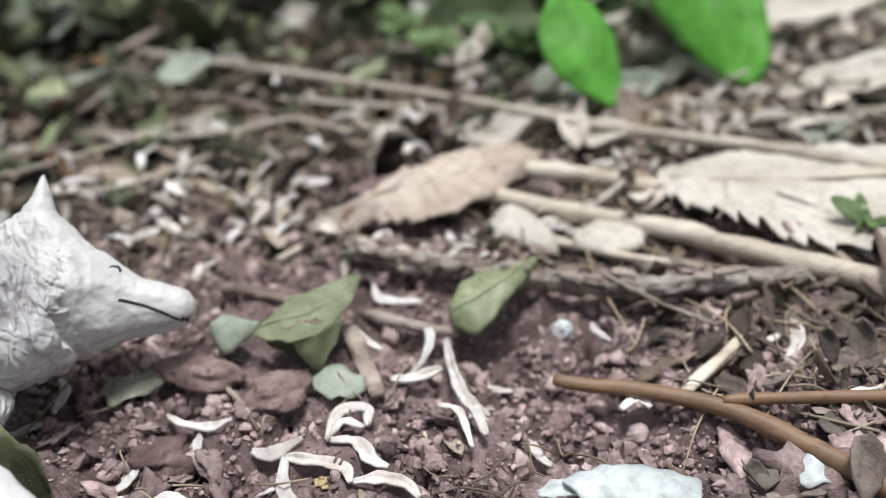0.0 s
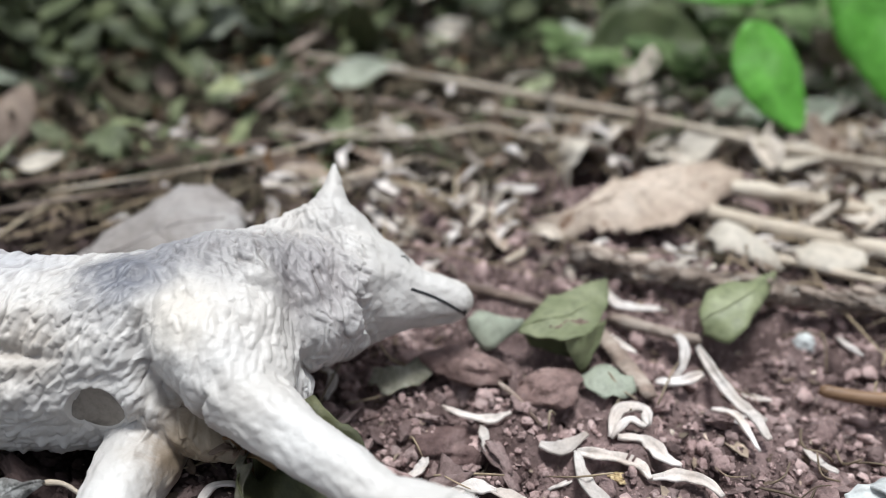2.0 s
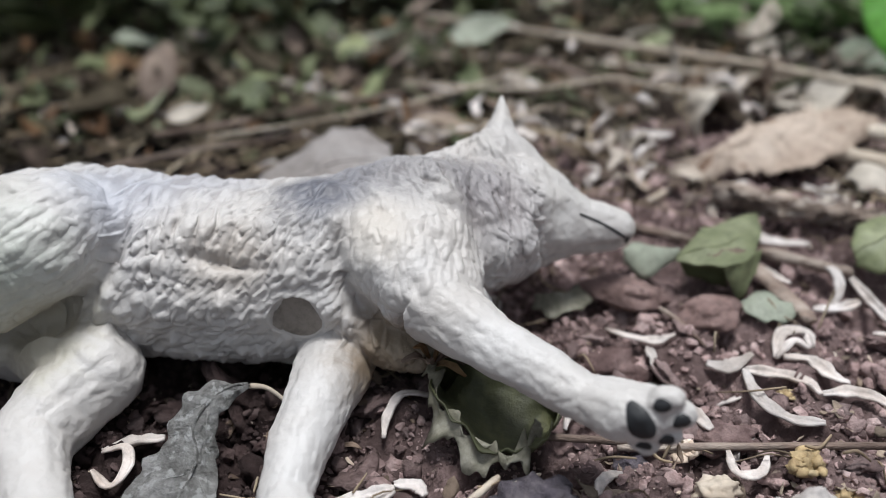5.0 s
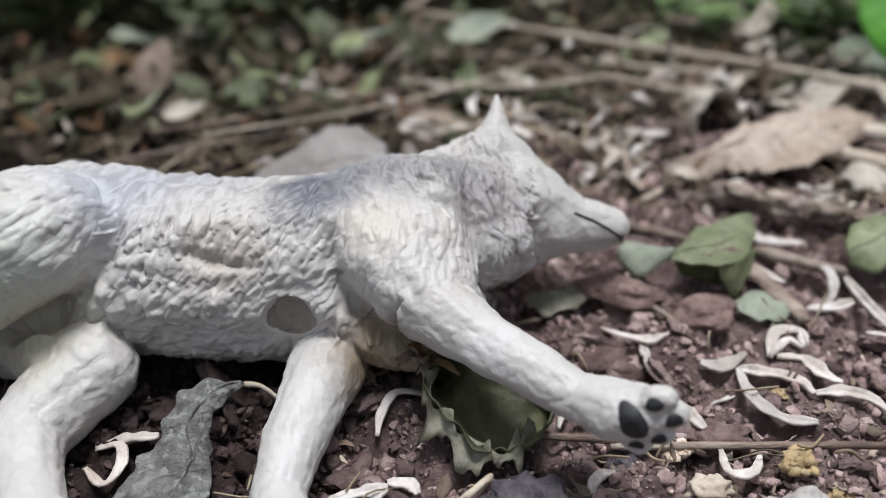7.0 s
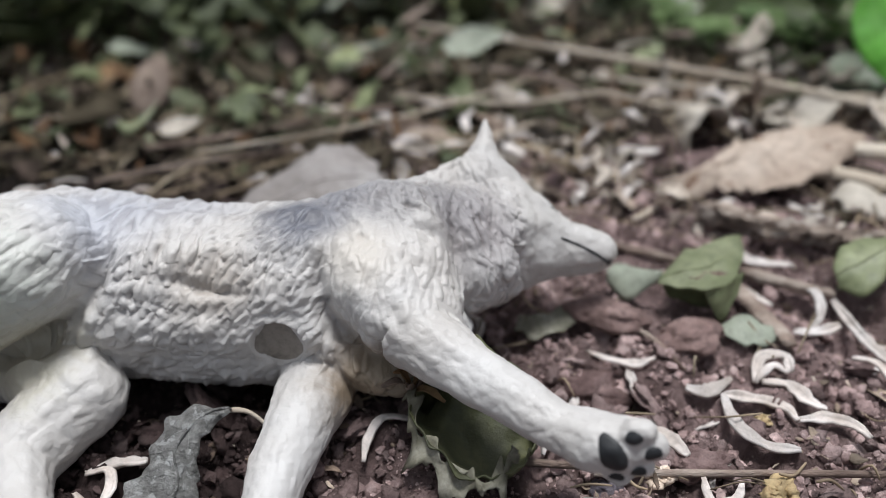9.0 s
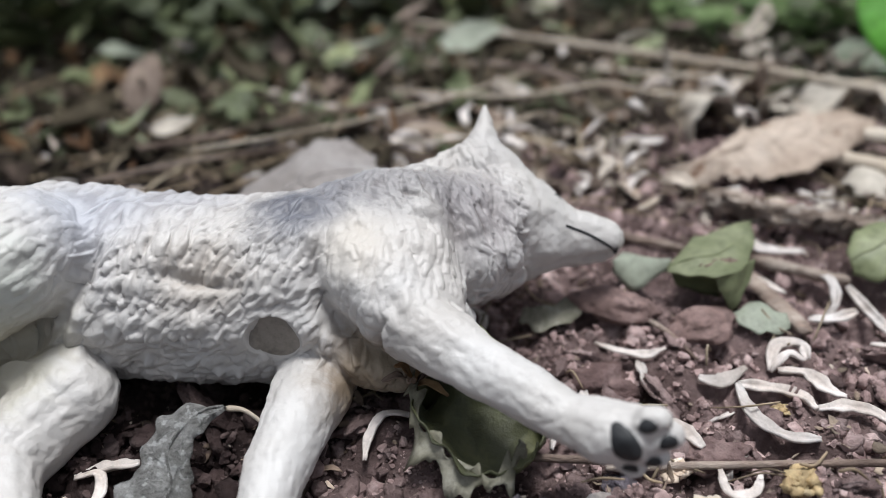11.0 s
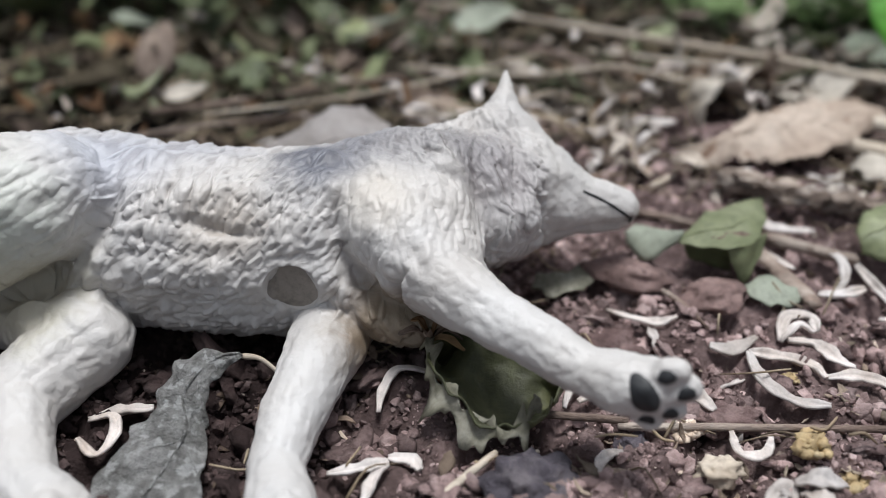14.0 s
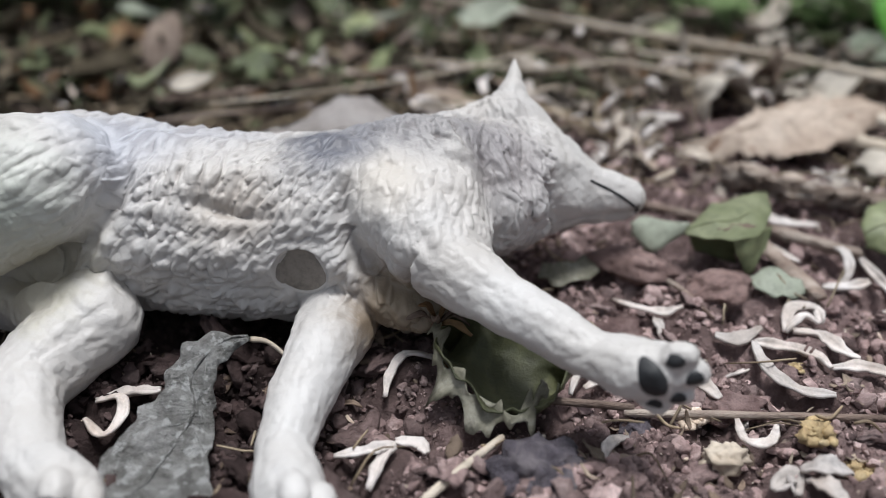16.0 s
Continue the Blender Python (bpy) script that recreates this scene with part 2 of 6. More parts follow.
def toy_paint():
    """Ivory plastic with a blue-grey wash sprayed on the back, the neck and the hip. Shade is painted in too: in the
    fur's hollows, and with brown at the groin and chest.
    """
    m = bpy.data.materials.new("ivory_plastic")
    m.use_nodes = True
    nt = m.node_tree
    b = nt.nodes["Principled BSDF"]
    mp = coords(nt, False)
    vec = mp.outputs[0]
    blot = noise_node(nt, vec, 0.8, 4.0, 0.5)
    r = ramp(nt, [(0.47, 0.44, 0.41), (0.525, 0.503, 0.482), (0.575, 0.563, 0.553)])
    nt.links.new(blot, r.inputs["Fac"])
    col = r.outputs["Color"]
    brk = noise_node(nt, vec, 2.6, 8.0, 0.75, 0.8)
    # The last four tints, at groin and chest, mix brown paint with painted shade.
    for place, reach, tint, most in (((-8.1, 6.75, 2.05), 0.85, (0.4, 0.415, 0.47), 0.75), ((-7.3, 7.2, 2.0), 0.7, (0.4, 0.4, 0.43), 0.6),
                                     ((-6.12, 6.72, 1.95), 0.6, (0.11, 0.115, 0.14), 0.95), ((-5.7, 7.2, 2.0), 0.6, (0.18, 0.18, 0.2), 0.85),
                                     ((-5.2, 7.1, 2.02), 0.6, (0.24, 0.228, 0.23), 0.8), ((-4.62, 7.05, 1.95), 0.5, (0.2, 0.19, 0.192), 0.85),
                                     ((-4.3, 6.95, 1.75), 0.6, (0.25, 0.232, 0.238), 0.8), ((-4.25, 6.95, 1.3), 0.55, (0.4, 0.37, 0.368), 0.6),
                                     ((-4.2, 7.9, 1.8), 0.4, (0.4, 0.39, 0.39), 0.5), ((-5.5, 6.15, 1.94), 0.5, (0.56, 0.505, 0.43), 0.5),
                                     ((-6.96, 6.1, 1.56), 0.5, (0.36, 0.3, 0.24), 0.45), ((-7.5, 6.3, 1.8), 0.6, (0.5, 0.46, 0.415), 0.35),
                                     ((-9.1, 5.6, 1.7), 1.0, (0.5, 0.54, 0.46), 0.7), ((-8.95, 5.9, 0.95), 0.8, (0.44, 0.4, 0.3), 0.85),
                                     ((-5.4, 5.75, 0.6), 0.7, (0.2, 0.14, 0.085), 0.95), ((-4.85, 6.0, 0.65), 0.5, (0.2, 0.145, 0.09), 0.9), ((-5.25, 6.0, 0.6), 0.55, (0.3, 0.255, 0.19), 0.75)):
        d = nt.nodes.new("ShaderNodeVectorMath")
        d.operation = "DISTANCE"
        d.inputs[1].default_value = Vector(place) - WOLF_BASE
        nt.links.new(vec, d.inputs[0])
        add = nt.nodes.new("ShaderNodeMath")
        add.operation = "MULTIPLY_ADD"
        add.inputs[1].default_value = 1.1 * reach
        nt.links.new(brk, add.inputs[0])
        nt.links.new(d.outputs["Value"], add.inputs[2])
        far = step_node(nt, add.outputs[0], reach * 0.75, reach * 1.75)
        inv = nt.nodes.new("ShaderNodeMath")
        inv.operation = "SUBTRACT"
        inv.inputs[0].default_value = 1.0
        nt.links.new(far, inv.inputs[1])
        f = inv.outputs[0]
        mul = nt.nodes.new("ShaderNodeMath")
        mul.operation = "MULTIPLY"
        mul.inputs[1].default_value = most
        nt.links.new(f, mul.inputs[0])
        col = mix_col(nt, mul.outputs[0], col, tint)
    # Crevice shade and grey wash in one: darkens the hollows between the locks.
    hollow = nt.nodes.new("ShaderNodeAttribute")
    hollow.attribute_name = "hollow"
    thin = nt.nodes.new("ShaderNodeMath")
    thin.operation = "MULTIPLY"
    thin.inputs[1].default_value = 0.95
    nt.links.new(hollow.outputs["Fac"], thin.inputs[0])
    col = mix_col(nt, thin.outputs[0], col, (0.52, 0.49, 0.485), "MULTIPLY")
    nt.links.new(col, b.inputs["Base Color"])
    b.inputs["Specular IOR Level"].default_value = 0.5
    b.inputs["Subsurface Weight"].default_value = 0.0
    fine = noise_node(nt, vec, 12.0, 5.0, 0.65, 0.6)
    bp = nt.nodes.new("ShaderNodeBump")
    bp.inputs["Distance"].default_value = 0.02 * CM
    bp.inputs["Strength"].default_value = 0.6
    nt.links.new(fine, bp.inputs["Height"])
    nt.links.new(bp.outputs[0], b.inputs["Normal"])
    rr = nt.nodes.new("ShaderNodeMapRange")
    rr.inputs["To Min"].default_value, rr.inputs["To Max"].default_value = 0.36, 0.56
    nt.links.new(blot, rr.inputs["Value"])
    nt.links.new(rr.outputs["Result"], b.inputs["Roughness"])
    return m


WOLF_BASE = Vector((-6.5, 6.0, 0.0))
TOY = toy_paint()
BLACK = surface("black_paint", [(0.012, 0.013, 0.015), (0.02, 0.021, 0.023), (0.03, 0.03, 0.032)], 2.0, 9.0, 0.5, 0.2, 0.01, 0.0)
BEIGE = surface("beige_plug", [(0.22, 0.195, 0.17), (0.25, 0.222, 0.195), (0.28, 0.25, 0.22)], 2.0, 9.0, 0.4, 0.15, 0.01, 0.0)


# ---- mesh helpers; every length below is in centimetres ----
def height(x, y):
    """The height of the soil."""
    far = min(1.0, max(0.0, (abs(x + 2) - 30) / 60, (abs(y - 10) - 30) / 60))
    h = 0.10 * noise.noise((0.45 * x, 0.45 * y, 3.1))
    wx, wy = x + 0.3 * noise.noise((1.7 * x, 1.7 * y, 1)), y + 0.3 * noise.noise((1.7 * x, 1.7 * y, 9))
    clod, seeds = noise.voronoi((0.9 * wx, 0.9 * wy, 0.4))
    h += 0.2 * (0.5 - min(1.0, clod[0] * 1.3)) - 0.12 * max(0.0, 1 - 5 * (clod[1] - clod[0]))
    small, grit = noise.voronoi((2.9 * wx, 2.9 * wy, 2.4))
    h += 0.09 * noise.noise(seeds[0] * 5.3) + 0.07 * noise.noise(grit[0] * 7.7)
    h += 0.1 * (0.5 - small[0]) - 0.05 * max(0.0, 1 - 5 * (small[1] - small[0]))
    h += 0.10 * noise.noise((1.9 * x, 1.9 * y, 5)) + 0.06 * noise.noise((4.3 * x, 4.3 * y, 7)) + 0.045 * noise.noise((8.3 * x, 8.3 * y, 2))
    h -= 0.25 * math.exp(-((x - 1.2) ** 2 + (y - 7.0) ** 2) / 2.5)
    return h * (1 - far) + 12 * far * noise.noise((0.01 * x, 0.01 * y, 0.5))


def mesh(name, verts, faces, mat, smooth=True):
    me = bpy.data.meshes.new(name)
    me.from_pydata([tuple(CM * c for c in v) for v in verts], [], faces)
    for m in mat if isinstance(mat, (list, tuple)) else [mat]:
        me.materials.append(m)
    me.polygons.foreach_set("use_smooth", [smooth] * len(me.polygons))
    me.validate()
    me.update()
    return me


def thing(name, verts, faces, mat, label, category, base=None, group="", kind="", smooth=True):
    """A top-level object whose origin is at base."""
    if base is None:
        lo = [min(v[i] for v in verts) for i in range(3)]
        hi = [max(v[i] for v in verts) for i in range(3)]
        base = ((lo[0] + hi[0]) / 2, (lo[1] + hi[1]) / 2, lo[2])
    me = mesh(name, [(v[0] - base[0], v[1] - base[1], v[2] - base[2]) for v in verts], faces, mat, smooth)
    ob = new(name, me)
    ob.location = Vector(base) * CM
    return tagged(ob, label, category, group, kind)


def part(name, verts, faces, mat, parent, label="", smooth=True):
    """A part; its points are given in the world, and laid into the space of its unturned parent."""
    base = parent.location
    up = parent.parent
    while up:
        base = base + up.location
        up = up.parent
    base = base / CM
    me = mesh(name, [(v[0] - base[0], v[1] - base[1], v[2] - base[2]) for v in verts], faces, mat, smooth)
    ob = new(name, me)
    ob.parent = parent
    if label:
        ob["label"] = label
    return ob


def glide(pts, n):
    """n points on a smooth curve through pts."""
    p = [Vector(q) for q in pts]
    p = [2 * p[0] - p[1]] + p + [2 * p[-1] - p[-2]]
    out = []
    for i in range(n):
        u = i / (n - 1) * (len(p) - 3)
        k = min(int(u), len(p) - 4)
        f = u - k
        a, b, c, d = p[k:k + 4]
        out.append(0.5 * (2 * b + (c - a) * f + (2 * a - 5 * b + 4 * c - d) * f * f + (3 * b - a - 3 * c + d) * f ** 3))
    return out


def tube(pts, r0, r1, n=24, seg=9, rough=0.15, knots=0.0, seed=0, flat=1.0, split=0.0):
    """A stick along pts, with uneven bark and capped, slightly torn ends."""
    c = glide(pts, n)
    verts, faces = [], []
    for i, p in enumerate(c):
        t = (c[min(i + 1, n - 1)] - c[max(i - 1, 0)]).normalized()
        s = t.cross(Vector((0, 0, 1)))
        s = s.normalized() if s.length > 1e-4 else Vector((1, 0, 0))
        u = s.cross(t)
        f = i / (n - 1)
        r = r0 + (r1 - r0) * f
        if knots:
            r *= 1 + knots * max(0, noise.noise((f * 9 + seed, seed * 1.7, 0)))
        if i in (0, n - 1):
            r *= 0.7
        for k in range(seg):
            a = 2 * math.pi * k / seg
            w = 1 + rough * noise.noise((3 * math.cos(a), 3 * math.sin(a) + seed, f * n * 0.35)) + 0.5 * rough * noise.noise((9 * math.cos(a), 9 * math.sin(a), f * n * 0.9 + seed))
            q = p + s * (r * w * math.cos(a)) + u * (r * w * math.sin(a) * flat)
            if i in (0, n - 1):
                q = q + t * (split * r * noise.noise((k * 1.3, seed, i)))
            verts.append(q)
    for i in range(n - 1):
        for k in range(seg):
            k2 = (k + 1) % seg
            faces.append((i * seg + k, i * seg + k2, (i + 1) * seg + k2, (i + 1) * seg + k))
    faces.append(tuple(range(seg - 1, -1, -1)))
    faces.append(tuple(range((n - 1) * seg, n * seg)))
    return verts, faces


def sheet(grid, thick):
    """A closed thin shell over a grid of points (rows of equal length)."""
    n, m = len(grid), len(grid[0])
    nor = [[None] * m for _ in range(n)]
    for i in range(n):
        for j in range(m):
            a = grid[min(i + 1, n - 1)][j] - grid[max(i - 1, 0)][j]
            b = grid[i][min(j + 1, m - 1)] - grid[i][max(j - 1, 0)]
            v = a.cross(b)
            nor[i][j] = v.normalized() if v.length > 1e-9 else Vector((0, 0, 1))
    verts = [grid[i][j] + nor[i][j] * thick / 2 for i in range(n) for j in range(m)]
    verts += [grid[i][j] - nor[i][j] * thick / 2 for i in range(n) for j in range(m)]
    k = n * m
    faces = []
    for i in range(n - 1):
        for j in range(m - 1):
            q = (i * m + j, (i + 1) * m + j, (i + 1) * m + j + 1, i * m + j + 1)
            faces += [q, tuple(k + v for v in reversed(q))]
    rim = [j for j in range(m)] + [i * m + m - 1 for i in range(1, n)] + [(n - 1) * m + j for j in range(m - 2, -1, -1)] + [i * m for i in range(n - 2, 0, -1)]
    for a, b in zip(rim, rim[1:] + rim[:1]):
        faces.append((a, b, k + b, k + a))
    return verts, faces


def loft(back, front, n=26, m=12, bulge=0.0, crumple=0.03, teeth=0.0, count=0, seed=0, thick=0.018, ragged=0.03):
    """A leaf stretched between two edges: bulged, crumpled, with a ragged or toothed rim."""
    A, B = glide(back, n), glide(front, n)
    grid = []
    for i in range(n):
        row = []
        for j in range(m):
            f = j / (m - 1)
            p = A[i].lerp(B[i], f)
            p = p + Vector((0, 0, bulge * 4 * f * (1 - f)))
            w = noise.noise_vector((1.7 * p.x + seed, 1.7 * p.y, 1.7 * p.z)) * crumple + noise.noise_vector((4.5 * p.x, 4.5 * p.y + seed, 4.5 * p.z)) * crumple * 0.5
            p = p + w
            edge = (2 * f - 1) ** 6 * (1 if f > 0.5 else -1)
            out = (B[i] - A[i])
            out = out.normalized() if out.length > 1e-6 else Vector((0, -1, 0))
            p = p + out * edge * ragged * noise.noise((7 * p.x, 7 * p.y + seed, 2))
            if teeth and f > 0.8:
                p = p + out * teeth * (0.55 + 0.9 * noise.noise((i * 0.21, seed, 4))) * (f - 0.8) / 0.2 * (((i / (n - 1) * count + 0.4 * noise.noise((i * 0.13, seed, 9))) % 1.0) - 0.5)
            row.append(p)
        grid.append(row)
    return sheet(grid, thick)


def ribbon(pts, width, thick=0.03, n=16, cup=0.25, seed=0, twist=0.5):
    """A dry curled petal: a narrow cupped strip that tapers to both ends."""
    c = glide(pts, n)
    grid = []
    for i, p in enumerate(c):
        t = (c[min(i + 1, n - 1)] - c[max(i - 1, 0)]).normalized()
        f = i / (n - 1)
        s = t.cross(Vector((0, 0, 1)))
        s = s.normalized() if s.length > 1e-4 else Vector((1, 0, 0))
        u = s.cross(t)
        a = twist * noise.noise((seed * 3.3, f * 2.2, 0.7)) * 2
        s, u = s * math.cos(a) + u * math.sin(a), u * math.cos(a) - s * math.sin(a)
        w = width * (0.1 + 0.95 * math.sin(math.pi * min(1.0, 0.04 + 0.93 * f)) ** 0.6) * (1 + 0.4 * noise.noise((f * 5, seed, 3)))
        row = []
        for j in range(5):
            g = j / 2 - 1
            q = p + s * (g * w / 2 * (1 + 0.2 * noise.noise((f * 9, g, seed * 1.3)))) + u * (cup * w * (g * g - 0.4))
            row.append(q + u * (0.16 * width * noise.noise((f * 7, g * 1.5, seed * 2.1))))
        grid.append(row)
    return sheet(grid, thick)


def lump(r, scale=(1, 1, 1), rough=0.3, sub=3, seed=0, freq=1.6):
    """An uneven stone or clod round its own centre."""
    bm = bmesh.new()
    bmesh.ops.create_icosphere(bm, subdivisions=max(1, sub), radius=1.0)
    verts = []
    for v in bm.verts:
        p = v.co
        k = 1 + rough * noise.noise(p * freq + Vector((seed * 7.1, seed, 0))) + 0.4 * rough * noise.noise(p * freq * 3 + Vector((seed, 0, 3)))
        verts.append(Vector((p.x * k * r * scale[0], p.y * k * r * scale[1], p.z * k * r * scale[2])))
    faces = [tuple(v.index for v in f.verts) for f in bm.faces]
    bm.free()
    return verts, faces


def moved(vf, at, turn=0.0, tilt=0.0, lean=0.0):
    m = pose(*at, tilt, lean, turn)
    return [m @ v for v in vf[0]], vf[1]


def free_leaf(L, W, bend=0.3, cup=0.2, n=16, m=9, seed=0, teeth=0.0, count=0, crumple=0.04, thick=0.018, point=1.0, fold=0.0):
    """A leaf from its stalk at the origin along +x."""
    grid = []
    for i in range(n):
        f = i / (n - 1)
        a = bend * f
        cx = L * (math.sin(a) / bend if abs(bend) > 1e-3 else f)
        cz = L * ((1 - math.cos(a)) / bend if abs(bend) > 1e-3 else 0)
        w = W / 2 * (math.sin(math.pi * f ** 0.8) ** (0.75 * point) + 0.02)
        row = []
        for j in range(m):
            g = 2 * j / (m - 1) - 1
            e = w * g * (1 + 0.12 * noise.noise((f * 5, g * 2, seed)))
            if teeth and abs(g) > 0.9:
                e += math.copysign(teeth * (((f * count) % 1) - 0.4), g)
            z = cz + cup * w * g * g + fold * abs(e)
            p = Vector((cx, e, z))
            p = p + noise.noise_vector((2.2 * p.x + seed, 2.2 * p.y, seed)) * crumple
            row.append(p)
        grid.append(row)
    return sheet(grid, thick)


def ribs(parent, back, front, bulge, crumple, seed, mat, r0=0.03, side=0, n=24):
    """A midrib along the middle of a lofted leaf, with side veins that run out to both edges."""
    A, B = glide(back, n), glide(front, n)

    def at(i, f):
        p = A[i].lerp(B[i], f) + Vector((0, 0, bulge * 4 * f * (1 - f)))
        p = p + noise.noise_vector((1.7 * p.x + seed, 1.7 * p.y, 1.7 * p.z)) * crumple + noise.noise_vector((4.5 * p.x, 4.5 * p.y + seed, 4.5 * p.z)) * crumple * 0.5
        return p + Vector((0, 0, 0.012))

    part("midrib", *tube([at(i, 0.5) for i in range(0, n, 3)], r0, r0 * 0.5, 26, 6, 0.1), mat, parent)
    for k in range(side):
        i = int((k + 1) / (side + 1) * (n - 4))
        for sign in (-1, 1):
            part("side_vein", *tube([at(min(n - 1, i + j), 0.5 + sign * 0.12 * j) for j in range(4)], r0 * 0.5, r0 * 0.2, 8, 5, 0.1), mat, parent)


# ---- ground: one sheet, fine where the camera passes, out to the horizon ----
def spaced(lo, hi, step, reach):
    mid = list(np.arange(lo, hi + step / 2, step))
    out, d = [], step
    while d < reach:
        d *= 1.45
        out.append(d)
    return [lo - v for v in reversed(out)] + mid + [hi + v for v in out]


gx = spaced(-11.5, 6.5, 0.05, 9000)
gy = [y for y in spaced(3.0, 10.5, 0.048, 9000) if y <= 10.5] + list(np.arange(10.6, 17.0, 0.11)) + [17.0 + 0.11 * 1.45 ** k for k in range(1, 31)]
gv = [(x, y, height(x, y)) for y in gy for x in gx]
nx = len(gx)
gf = [(j * nx + i, j * nx + i + 1, (j + 1) * nx + i + 1, (j + 1) * nx + i) for j in range(len(gy) - 1) for i in range(nx - 1)]
thing("ground", gv, gf, SOIL, "reddish-brown crumbly garden soil with shade painted in", "ground", base=(0, 0, 0), kind="structure")


# ---- the toy ----
def segment_gaps(co, chains):
    """For every point the distance to each piece of limb, less its radius; and each piece's fur."""
    gaps, furs = [], []
    for fur, pts in chains:
        for a, b in zip(pts, pts[1:]):
            pa, pb = np.array(a[:3]), np.array(b[:3])
            ab = pb - pa
            f = np.clip(((co - pa) @ ab) / (ab @ ab), 0, 1)
            gaps.append(np.linalg.norm(co - pa - f[:, None] * ab, axis=1) - (a[3] + (b[3] - a[3]) * f))
            furs.append(fur)
    return np.array(gaps), np.array(furs)


def ease(x, lo, hi):
    f = np.clip((x - lo) / (hi - lo), 0, 1)
    return f * f * (3 - 2 * f)


